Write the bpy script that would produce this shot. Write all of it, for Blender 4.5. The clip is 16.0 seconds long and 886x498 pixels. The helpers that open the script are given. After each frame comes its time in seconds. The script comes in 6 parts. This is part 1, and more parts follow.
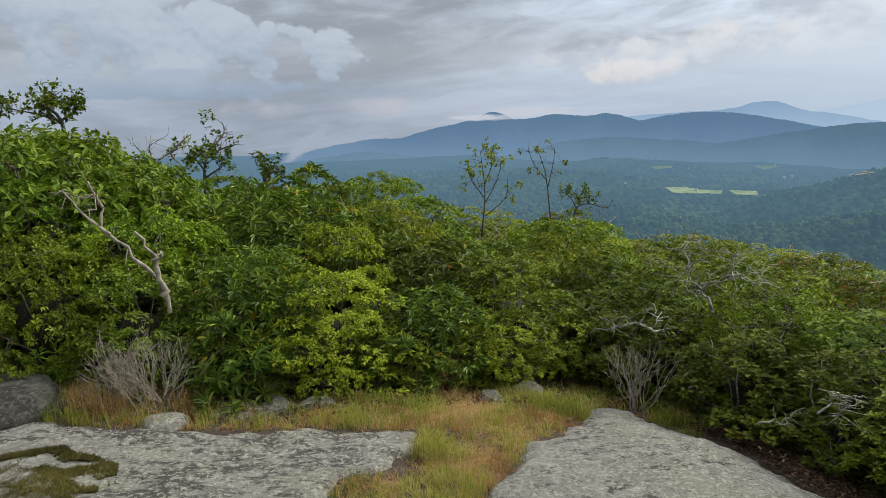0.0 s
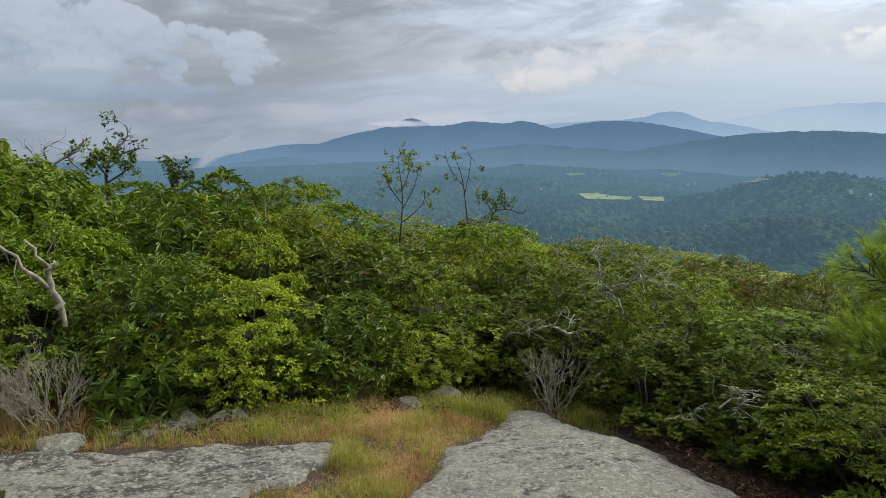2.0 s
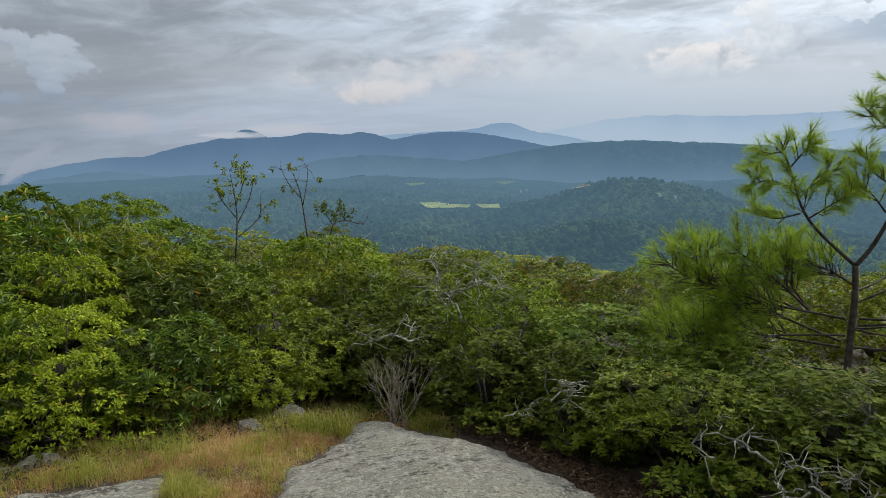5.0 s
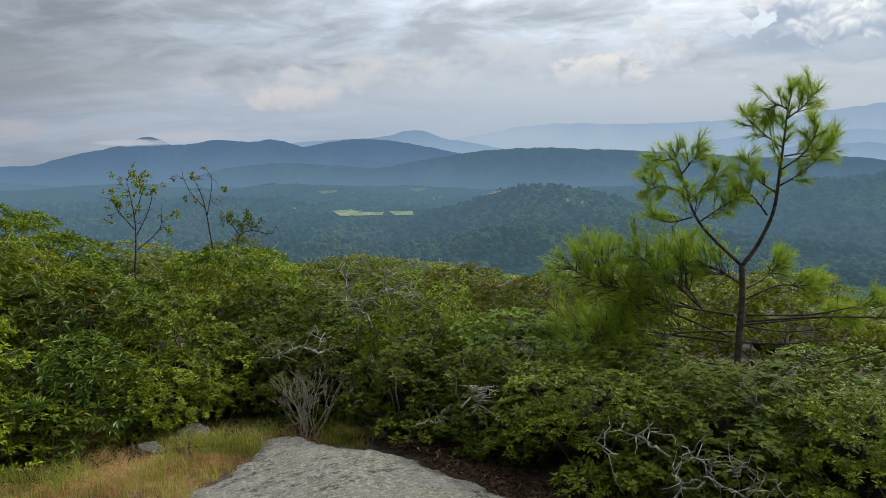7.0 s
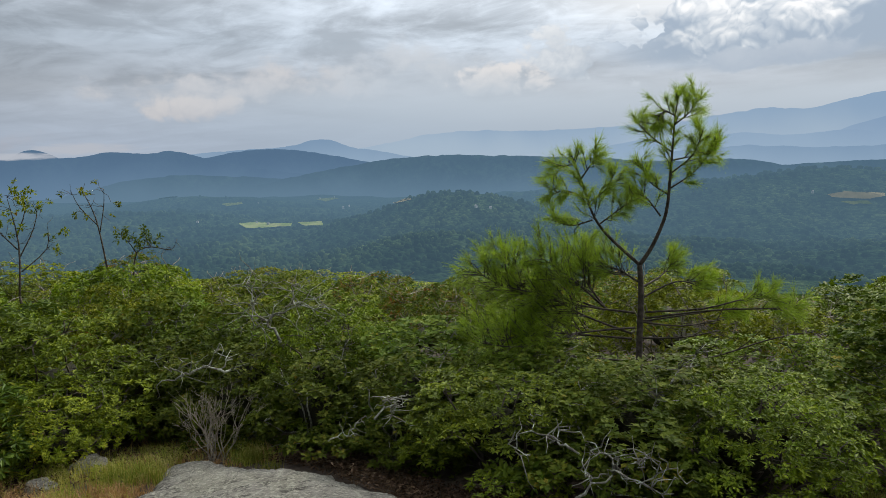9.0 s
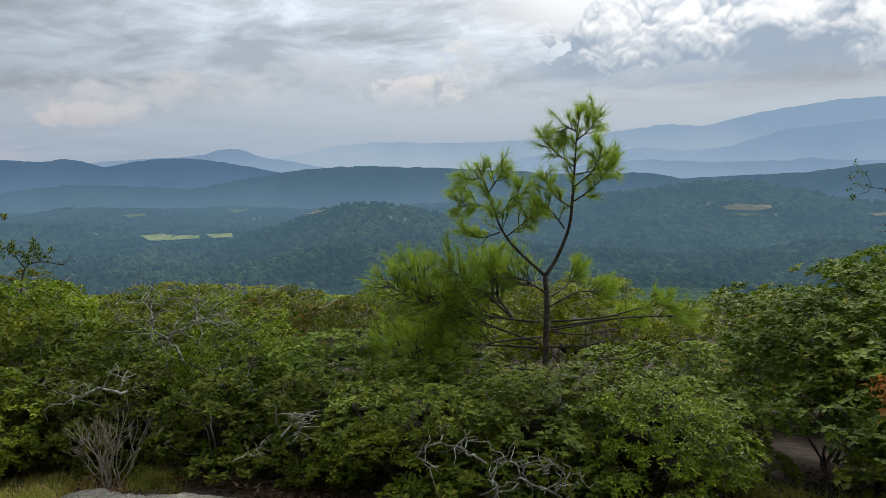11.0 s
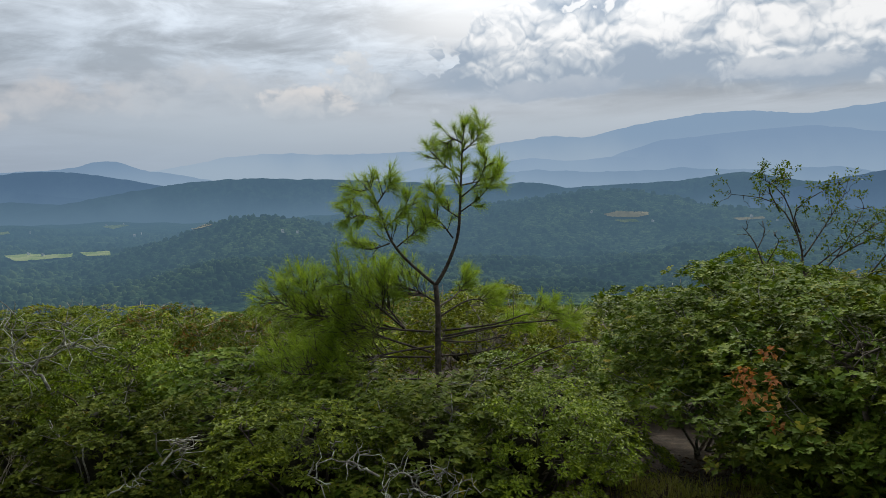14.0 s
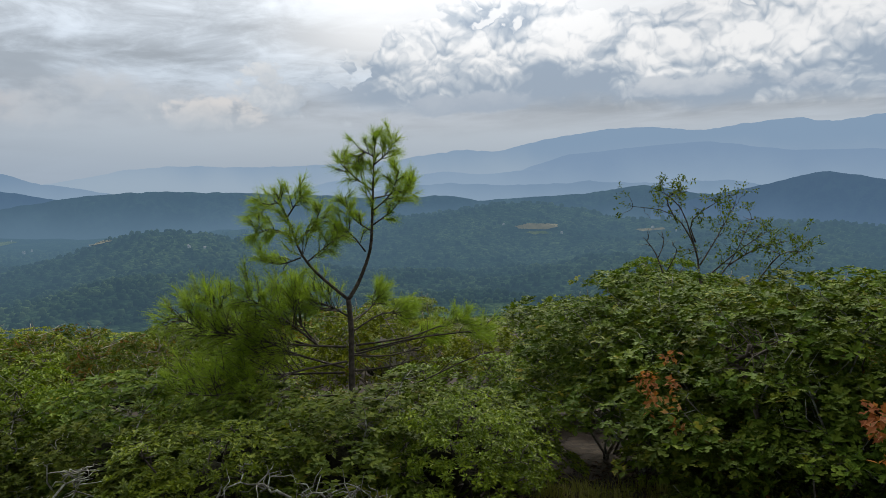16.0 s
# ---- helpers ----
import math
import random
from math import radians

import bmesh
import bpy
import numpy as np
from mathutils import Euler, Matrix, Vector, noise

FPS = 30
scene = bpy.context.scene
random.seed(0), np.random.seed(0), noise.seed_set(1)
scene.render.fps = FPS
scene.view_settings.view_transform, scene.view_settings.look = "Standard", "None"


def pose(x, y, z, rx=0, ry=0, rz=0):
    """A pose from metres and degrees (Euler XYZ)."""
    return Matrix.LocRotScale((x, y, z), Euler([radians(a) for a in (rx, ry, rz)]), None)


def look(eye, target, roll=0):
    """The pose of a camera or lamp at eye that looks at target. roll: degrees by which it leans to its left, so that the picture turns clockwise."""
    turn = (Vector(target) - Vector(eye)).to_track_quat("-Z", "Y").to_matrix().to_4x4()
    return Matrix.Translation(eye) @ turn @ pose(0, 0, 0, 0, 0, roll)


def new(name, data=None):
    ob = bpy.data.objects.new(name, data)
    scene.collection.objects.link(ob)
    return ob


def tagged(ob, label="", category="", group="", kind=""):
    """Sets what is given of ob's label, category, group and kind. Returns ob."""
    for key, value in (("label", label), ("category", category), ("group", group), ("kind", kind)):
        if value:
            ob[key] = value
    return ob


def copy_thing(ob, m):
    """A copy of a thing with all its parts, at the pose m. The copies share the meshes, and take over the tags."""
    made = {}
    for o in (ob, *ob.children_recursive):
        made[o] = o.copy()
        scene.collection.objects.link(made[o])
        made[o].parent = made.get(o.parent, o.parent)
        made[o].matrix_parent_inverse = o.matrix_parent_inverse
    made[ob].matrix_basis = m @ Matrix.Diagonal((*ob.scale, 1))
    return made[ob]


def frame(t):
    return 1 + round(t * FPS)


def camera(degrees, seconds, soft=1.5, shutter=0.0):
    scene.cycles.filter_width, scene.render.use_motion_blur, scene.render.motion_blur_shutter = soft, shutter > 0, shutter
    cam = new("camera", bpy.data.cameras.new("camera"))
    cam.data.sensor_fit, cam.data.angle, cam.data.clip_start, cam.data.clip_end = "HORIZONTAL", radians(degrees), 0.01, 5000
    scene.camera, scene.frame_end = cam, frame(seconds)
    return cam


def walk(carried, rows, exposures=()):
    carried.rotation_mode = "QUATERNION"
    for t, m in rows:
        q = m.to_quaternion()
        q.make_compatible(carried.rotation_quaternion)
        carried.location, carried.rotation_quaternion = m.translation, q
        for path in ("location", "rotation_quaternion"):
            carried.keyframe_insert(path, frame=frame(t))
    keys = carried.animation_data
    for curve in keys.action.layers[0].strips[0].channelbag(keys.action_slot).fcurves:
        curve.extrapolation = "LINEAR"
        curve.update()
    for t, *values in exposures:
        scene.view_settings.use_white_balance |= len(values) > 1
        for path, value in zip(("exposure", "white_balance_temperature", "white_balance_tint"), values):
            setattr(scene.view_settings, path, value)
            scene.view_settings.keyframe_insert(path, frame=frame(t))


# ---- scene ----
cam = camera(66.67, 16.0, soft=0.8)
# seconds, x, y, z, yaw, pitch, roll
ROWS = [
    (0.0, 0.000, 0.000, 1.600, -0.00, -11.77, 0.69),
    (0.5, 0.008, 0.014, 1.599, -2.07, -11.77, 0.15),
    (1.0, 0.019, 0.031, 1.596, -3.91, -11.51, -0.31),
    (1.5, 0.026, 0.030, 1.597, -5.31, -11.27, -0.20),
    (2.0, 0.026, 0.027, 1.592, -6.80, -11.29, -0.10),
    (2.5, 0.033, 0.028, 1.592, -8.73, -11.21, -0.15),
    (3.0, 0.036, 0.029, 1.593, -11.10, -11.10, -0.31),
    (3.5, 0.044, 0.032, 1.590, -13.44, -10.94, -0.48),
    (4.0, 0.053, 0.025, 1.588, -16.10, -10.53, -0.29),
    (6.5, 0.108, 0.031, 1.592, -25.40, -10.13, -0.20),
    (7.0, 0.114, 0.022, 1.594, -27.57, -9.72, -0.18),
    (7.5, 0.116, 0.018, 1.595, -29.38, -9.59, -0.31),
    (8.0, 0.123, 0.014, 1.595, -31.23, -9.43, 0.10),
    (8.5, 0.127, 0.012, 1.596, -32.89, -9.31, 0.38),
    (9.0, 0.137, 0.018, 1.598, -35.31, -9.07, 0.58),
    (9.5, 0.135, 0.003, 1.599, -37.18, -8.73, -0.02),
    (10.0, 0.145, -0.001, 1.601, -38.92, -8.52, -0.31),
    (12.5, 0.172, -0.036, 1.616, -47.40, -7.82, 0.37),
    (13.0, 0.179, -0.036, 1.612, -48.83, -7.75, 0.24),
    (13.5, 0.185, -0.037, 1.611, -50.42, -7.33, 0.14),
    (14.0, 0.187, -0.042, 1.609, -51.56, -7.19, 0.17),
    (14.5, 0.188, -0.042, 1.608, -53.12, -7.02, 0.19),
    (15.0, 0.190, -0.043, 1.609, -55.05, -6.90, -0.05),
    (15.5, 0.194, -0.045, 1.609, -56.91, -6.55, -0.33),
    (16.0, 0.199, -0.049, 1.608, -58.87, -6.09, 0.07),
]
walk(cam, [(t, pose(x, y, z, 90 + pitch, roll, yaw)) for t, x, y, z, yaw, pitch, roll in ROWS], exposures=[(0.0, 0.27), (4.0, 0.14), (8.0, 0.0), (12.0, -0.1), (16.0, -0.22)])

# ---- world, sun ----
SUN_AZ, SUN_EL = 62.0, 36.0
EYE = 1.6


def bearing(az, el=0.0):
    a, e = radians(az), radians(el)
    return Vector((math.sin(a) * math.cos(e), math.cos(a) * math.cos(e), math.sin(e)))


class Nodes:
    """Short hand for building a node tree."""

    def __init__(self, tree):
        self.tree = tree
        tree.nodes.clear()

    def add(self, kind, ins=None, **props):
        n = self.tree.nodes.new(kind)
        for k, v in props.items():
            if k == "operation":
                n.operation = v
            elif k == "blend_type":
                n.blend_type = v
            elif k == "data_type":
                n.data_type = v
            elif k == "noise_dimensions":
                n.noise_dimensions = v
            elif k == "sky_type":
                n.sky_type = v
            elif k == "feature":
                n.feature = v
            elif k == "interpolation_type":
                n.interpolation_type = v
        for k, v in (ins or {}).items():
            self.put(n, k, v)
        return n

    def put(self, n, key, v):
        if isinstance(v, bpy.types.NodeSocket):
            self.tree.links.new(v, n.inputs[key])
        elif isinstance(v, bpy.types.Node):
            self.tree.links.new(v.outputs[0], n.inputs[key])
        else:
            n.inputs[key].default_value = v

    def math(self, op, a, b=0.0, clamp=False):
        n = self.add("ShaderNodeMath", {0: a, 1: b}, operation=op)
        n.use_clamp = clamp
        return n.outputs[0]

    def mix(self, fac, a, b, blend="MIX"):
        n = self.add("ShaderNodeMix", data_type="RGBA", blend_type=blend)
        self.put(n, 0, fac)
        self.put(n, 6, a)
        self.put(n, 7, b)
        return n.outputs[2]

    def ramp(self, fac, lo, hi, a=0.0, b=1.0):
        n = self.add("ShaderNodeMapRange", {0: fac, 1: lo, 2: hi, 3: a, 4: b}, interpolation_type="SMOOTHSTEP")
        return n.outputs[0]

    def stops(self, fac, rows):
        n = self.add("ShaderNodeValToRGB", {0: fac})
        el = n.color_ramp.elements
        while len(el) < len(rows):
            el.new(0.5)
        for e, (p, c) in zip(el, rows):
            e.position, e.color = p, (*c, 1)
        return n.outputs[0]

    def noise(self, vec, scale, detail=4.0, rough=0.55, dims="3D", warp=0.0):
        n = self.add("ShaderNodeTexNoise", {"Scale": scale, "Detail": detail, "Roughness": rough, "Distortion": warp}, noise_dimensions=dims)
        if vec is not None:
            self.put(n, "Vector", vec)
        return n.outputs[0]

    def stretch(self, vec, sx, sy, sz, off=(0, 0, 0)):
        n = self.add("ShaderNodeMapping", {"Scale": (sx, sy, sz), "Location": off})
        self.put(n, "Vector", vec)
        return n.outputs[0]


def rgb(r, g, b):
    return (r, g, b, 1.0)


def build_world():
    world = bpy.data.worlds.new("sky")
    scene.world = world
    world.use_nodes = True
    k = Nodes(world.node_tree)
    sky = k.add("ShaderNodeTexSky", sky_type="NISHITA")
    sky.sun_disc = False
    sky.sun_elevation, sky.sun_rotation = radians(SUN_EL), radians(SUN_AZ)
    blue = k.mix(1.0, sky.outputs[0], rgb(0.12, 0.12, 0.12), "MULTIPLY")
    coord = k.add("ShaderNodeTexCoord").outputs["Generated"]
    sep = k.add("ShaderNodeSeparateXYZ", {0: coord})
    x, y, z = sep.outputs
    az = k.math("MULTIPLY", k.math("ARCTAN2", x, y), 57.2958)
    el = k.math("MULTIPLY", k.math("ARCSINE", z), 57.2958)
    flat = k.add("ShaderNodeCombineXYZ", {0: az, 1: el, 2: 0.3}).outputs[0]
    # layered cloud seen in perspective: finer and flatter towards the horizon, rising a little to the east
    tilt = k.math("SUBTRACT", el, k.math("MULTIPLY", k.math("SUBTRACT", az, 15.0), 0.07))
    deep = k.math("MULTIPLY", k.math("LOGARITHM", k.math("MAXIMUM", k.math("ADD", tilt, 6.0), 1.0), math.e), 12.0)
    sheet = k.add("ShaderNodeCombineXYZ", {0: az, 1: deep, 2: 0.3}).outputs[0]
    base = k.stops(k.ramp(el, 0.0, 40.0), [(0.0, (0.42, 0.48, 0.57)), (0.03, (0.51, 0.55, 0.61)), (0.10, (0.52, 0.58, 0.65)), (0.3, (0.64, 0.68, 0.725)), (1.0, (0.70, 0.72, 0.75))])
    streak = k.noise(k.stretch(sheet, 0.065, 0.27, 1.0), 1.0, 9.0, 0.6, warp=0.8)
    fine = k.noise(k.stretch(sheet, 0.2, 0.75, 1.0, (7, 3, 0)), 1.0, 8.0, 0.6, warp=0.6)
    comb = k.math("ADD", k.math("MULTIPLY", streak, 0.6), k.math("MULTIPLY", fine, 0.4))
    tone = k.ramp(comb, 0.38, 0.62, 0.76, 1.26)
    tone = k.math("ADD", 1.0, k.math("MULTIPLY", k.math("SUBTRACT", tone, 1.0), k.ramp(el, 2.0, 9.0, 0.3, 1.0)))
    sky_col = k.add("ShaderNodeVectorMath", {0: base}, operation="SCALE")
    k.put(sky_col, "Scale", tone)
    col = sky_col.outputs[0]
    broad = k.noise(k.stretch(flat, 0.03, 0.15, 1.0, (1.7, 5.2, 0)), 1.0, 5.0, 0.55, warp=0.5)
    swell = k.add("ShaderNodeVectorMath", {0: col}, operation="SCALE")
    k.put(swell, "Scale", k.ramp(broad, 0.36, 0.62, 0.82, 1.14))
    col = swell.outputs[0]
    # brighter layers toward the sun
    mid = k.math("MULTIPLY", k.ramp(az, 2.0, 40.0), k.ramp(el, 4.0, 11.0))
    gain_mid = k.add("ShaderNodeVectorMath", {0: col}, operation="SCALE")
    k.put(gain_mid, "Scale", k.math("ADD", k.ramp(az, -20.0, 20.0, 0.70, 0.86), k.math("MULTIPLY", mid, 0.30)))
    col = gain_mid.outputs[0]
    sunny = k.math("MULTIPLY", k.ramp(az, 40.0, 54.0), k.ramp(el, 7.0, 11.5))
    col = k.mix(k.math("MULTIPLY", sunny, 0.8), col, rgb(0.98, 0.98, 0.98))

    heap = k.noise(k.stretch(flat, 0.2, 0.34, 1.0, (3.1, 1.4, 0)), 1.0, 10.0, 0.54)
    soft = k.noise(k.stretch(flat, 0.10, 0.2, 1.0, (2, 9, 0)), 1.0, 8.0, 0.58)
    # heaped cloud built of round billows at several sizes
    sway = k.noise(k.stretch(flat, 0.28, 0.28, 1.0, (4, 1, 0)), 1.0, 3.0)
    sway_up = k.noise(k.stretch(flat, 0.28, 0.28, 1.0, (9, 6, 0)), 1.0, 3.0)

    def billow(up):
        at = k.add("ShaderNodeCombineXYZ", {0: k.math("ADD", az, k.math("MULTIPLY", sway, 4.0)), 1: k.math("MULTIPLY", k.math("ADD", k.math("ADD", el, up), k.math("MULTIPLY", sway_up, 3.0)), 1.15), 2: 0.0}).outputs[0]
        out = 1.0
        for size, weight in ((0.20, 0.62), (0.45, 0.34), (1.0, 0.18), (2.1, 0.08)):
            cell = k.add("ShaderNodeTexVoronoi", {"Vector": at, "Scale": size}, feature="F1").outputs["Distance"]
            out = k.math("SUBTRACT", out, k.math("MULTIPLY", k.math("MULTIPLY", cell, cell), weight * 1.25))
        return out

    tower = billow(0.0)
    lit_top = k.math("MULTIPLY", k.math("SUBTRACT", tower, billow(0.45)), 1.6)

    def bank(col, a, e, wa, we, dark, light, edge, billowed, slant=0.0):
        """A heap of cloud round a bearing: lit above, grey below; billowed 0 is a smooth layer, 1 a cauliflower."""
        u = k.math("DIVIDE", k.math("SUBTRACT", az, a), wa)
        rise = k.math("ADD", e, k.math("MULTIPLY", k.math("SUBTRACT", az, a), slant))
        v = k.math("DIVIDE", k.math("SUBTRACT", el, rise), we)
        q = k.math("SUBTRACT", 1.0, k.math("ADD", k.math("MULTIPLY", u, u), k.math("MULTIPLY", v, v)))
        n = k.math("ADD", k.math("MULTIPLY", k.math("SUBTRACT", tower, 0.55), billowed * 3.0), k.math("ADD", k.math("MULTIPLY", k.math("SUBTRACT", soft, 0.5), 4.0), k.math("MULTIPLY", k.math("SUBTRACT", heap, 0.5), 5.0)))
        mask = k.ramp(k.math("ADD", q, n), 0.0, edge)
        body = k.math("ADD", k.math("MULTIPLY", v, 0.6), k.math("ADD", k.math("MULTIPLY", k.math("SUBTRACT", soft, 0.5), 2.4), k.math("MULTIPLY", k.math("SUBTRACT", heap, 0.5), 2.0)))
        shade = k.ramp(k.math("ADD", body, k.math("MULTIPLY", k.math("ADD", lit_top, k.math("SUBTRACT", tower, 0.6)), billowed)), -1.0, 1.0)
        return k.mix(mask, col, k.mix(shade, rgb(*dark), rgb(*light)))

    # the north: a blue-grey shower cloud over a flat dark base, pale pinkish air beneath
    col = bank(col, -22.0, 5.6, 15.0, 3.0, (0.29, 0.345, 0.42), (0.43, 0.47, 0.525), 0.5, 0.8, -0.1)
    col = bank(col, -17.0, 1.8, 15.0, 1.0, (0.235, 0.295, 0.385), (0.33, 0.385, 0.465), 0.8, 0.3)
    col = bank(col, -4.0, 0.2, 17.0, 1.0, (0.41, 0.41, 0.45), (0.455, 0.445, 0.48), 2.4, 0.0)
    # pale lumps above the valley, warm where the light strikes them
    col = bank(col, 20.0, 4.4, 12.0, 2.0, (0.42, 0.45, 0.50), (0.64, 0.625, 0.63), 1.4, 0.6)
    col = bank(col, 16.5, 2.8, 6.0, 0.9, (0.47, 0.47, 0.50), (0.66, 0.62, 0.605), 1.6, 0.9)
    col = bank(col, 34.0, 5.6, 7.0, 2.6, (0.45, 0.505, 0.57), (0.62, 0.65, 0.69), 1.6, 0.4)
    col = bank(col, 40.5, 4.9, 3.8, 1.5, (0.49, 0.53, 0.58), (0.78, 0.755, 0.745), 0.9, 1.0)
    # grey cloud torn before the bright gap about the sun
    col = bank(col, 49.0, 7.2, 6.0, 2.3, (0.44, 0.505, 0.585), (0.80, 0.82, 0.84), 0.6, 0.9)
    # towering cumulus east of the sun
    crest = k.math("MULTIPLY", k.math("SUBTRACT", k.ramp(az, 44.0, 63.0, 8.0, 14.4), el), 0.6)
    mask = k.ramp(k.math("ADD", crest, k.math("MULTIPLY", k.math("SUBTRACT", tower, 0.5), 3.2)), 0.0, 0.3)
    foot = k.ramp(k.math("ADD", el, k.math("MULTIPLY", k.math("SUBTRACT", soft, 0.5), 3.0)), 5.0, 6.6)
    mask = k.math("MULTIPLY", mask, k.math("MULTIPLY", foot, k.ramp(az, 46.0, 54.0)))
    lift = k.math("ADD", k.math("MULTIPLY", k.math("ADD", lit_top, k.math("SUBTRACT", tower, 0.6)), 1.15), k.ramp(el, 6.0, 11.0, -0.5, 0.3))
    lift = k.math("ADD", lift, k.math("MULTIPLY", k.math("SUBTRACT", soft, 0.5), 1.6))
    col = k.mix(mask, col, k.stops(k.ramp(lift, -0.7, 0.75), [(0.0, (0.36, 0.44, 0.545)), (0.4, (0.56, 0.62, 0.69)), (0.7, (0.76, 0.79, 0.825)), (1.0, (1.02, 1.015, 1.01))]))
    # its flat blue-grey base, rising to the east
    col = bank(col, 64.0, 6.2, 10.0, 0.9, (0.36, 0.435, 0.54), (0.50, 0.56, 0.64), 0.8, 0.3, 0.03)
    col = bank(col, 80.0, 7.0, 9.0, 0.8, (0.42, 0.49, 0.585), (0.66, 0.70, 0.75), 0.8, 0.5, 0.02)
    # rain haze hanging over the far ranges
    haze = k.math("MULTIPLY", k.ramp(az, 6.0, 34.0), k.ramp(k.math("ADD", el, k.math("MULTIPLY", k.math("SUBTRACT", soft, 0.5), 3.0)), 3.0, 6.4, 1.0, 0.0))
    col = k.mix(k.math("MULTIPLY", haze, 0.92), col, k.mix(k.ramp(el, 0.0, 4.5), rgb(0.40, 0.485, 0.585), rgb(0.525, 0.59, 0.665)))
    # the north lies under blue shower light
    col = k.mix(k.ramp(az, 10.0, 45.0, 1.0, 0.35), col, k.mix(1.0, col, rgb(0.975, 1.0, 1.03), "MULTIPLY"))
    # the veiled sun brightens the cloud about it
    dot = k.add("ShaderNodeVectorMath", {0: coord, 1: tuple(bearing(SUN_AZ - 3, 20))}, operation="DOT_PRODUCT").outputs["Value"]
    glow = k.math("MULTIPLY", k.ramp(dot, 0.93, 1.0), k.ramp(el, 7.0, 16.0))
    gain = k.math("ADD", k.math("ADD", 1.0, k.math("MULTIPLY", glow, 0.3)), k.ramp(el, 22.0, 60.0, 0.0, 1.0))
    lit = k.add("ShaderNodeVectorMath", {0: col}, operation="SCALE")
    k.put(lit, "Scale", gain)
    # the mostly unseen sky away from the sun is dimmed to deepen foliage shade
    away = k.add("ShaderNodeVectorMath", {0: coord, 1: tuple(bearing(SUN_AZ - 12))}, operation="DOT_PRODUCT").outputs["Value"]
    dim = k.add("ShaderNodeVectorMath", {0: lit.outputs[0]}, operation="SCALE")
    k.put(dim, "Scale", k.ramp(away, -0.55, 0.25, 0.36, 1.0))
    clouds = k.mix(0.97, blue, dim.outputs[0])
    bg = k.add("ShaderNodeBackground", {0: clouds, 1: 1.0})
    k.add("ShaderNodeOutputWorld", {0: bg})


build_world()
sun = new("sun", bpy.data.lights.new("sun", "SUN"))
sun.data.energy, sun.data.angle, sun.data.color = 2.2, radians(12), (1.0, 0.94, 0.82)
sun.matrix_world = look(bearing(SUN_AZ, SUN_EL) * 50, (0, 0, 0))

# ---- materials ----


def material(name):
    m = bpy.data.materials.new(name)
    m.use_nodes = True
    return m, Nodes(m.node_tree)


def finish(k, shader, bump=None):
    k.add("ShaderNodeOutputMaterial", {0: shader})


def leaf_material(name, stops, rough=0.45, trans=0.3, spread=0.5, gloss=0.3):
    """Leaves: a colour for each leaf, a tone for each plant, light through the blade."""
    m, k = material(name)
    isl = k.add("ShaderNodeNewGeometry").outputs["Random Per Island"]
    obj = k.add("ShaderNodeObjectInfo").outputs["Random"]
    pos = k.add("ShaderNodeTexCoord").outputs["Object"]
    patch = k.noise(pos, 2.3, 2.0)
    f = k.math("ADD", k.math("MULTIPLY", isl, 0.68), k.math("MULTIPLY", k.ramp(patch, 0.35, 0.65), 0.32))
    col = k.stops(f, stops)
    hsv = k.add("ShaderNodeHueSaturation", {"Color": col, "Hue": k.math("ADD", 0.5 - 0.012, k.math("MULTIPLY", obj, 0.024)), "Value": k.math("ADD", 1.0 - spread / 2, k.math("MULTIPLY", obj, spread))})
    vein = k.noise(pos, 60.0, 2.0)
    c = k.mix(k.math("MULTIPLY", vein, 0.35), hsv.outputs[0], k.mix(1.0, hsv.outputs[0], rgb(0.55, 0.6, 0.5), "MULTIPLY"))
    p = k.add("ShaderNodeBsdfPrincipled", {"Base Color": c, "Roughness": rough, "IOR": 1.4, "Specular IOR Level": gloss})
    t = k.add("ShaderNodeBsdfTranslucent", {"Color": k.mix(1.0, c, rgb(1.25, 1.3, 0.55), "MULTIPLY")})
    finish(k, k.add("ShaderNodeMixShader", {0: trans, 1: p, 2: t}))
    return m


def bark_material(name, dark, light, scale=18.0, rough=0.9, spots=None):
    m, k = material(name)
    pos = k.add("ShaderNodeTexCoord").outputs["Object"]
    n1 = k.noise(pos, scale, 6.0, 0.65)
    n2 = k.noise(pos, scale * 0.25, 3.0)
    col = k.mix(k.ramp(k.math("ADD", k.math("MULTIPLY", n1, 0.7), k.math("MULTIPLY", n2, 0.3)), 0.35, 0.65), rgb(*dark), rgb(*light))
    if spots:
        col = k.mix(k.ramp(k.noise(pos, scale * 0.9, 3.0, warp=0.6), 0.5, 0.6), col, rgb(*spots))
    b = k.add("ShaderNodeBump", {"Strength": 0.6, "Distance": 0.01, "Height": n1})
    p = k.add("ShaderNodeBsdfPrincipled", {"Base Color": col, "Roughness": rough, "Normal": b})
    finish(k, p)
    return m


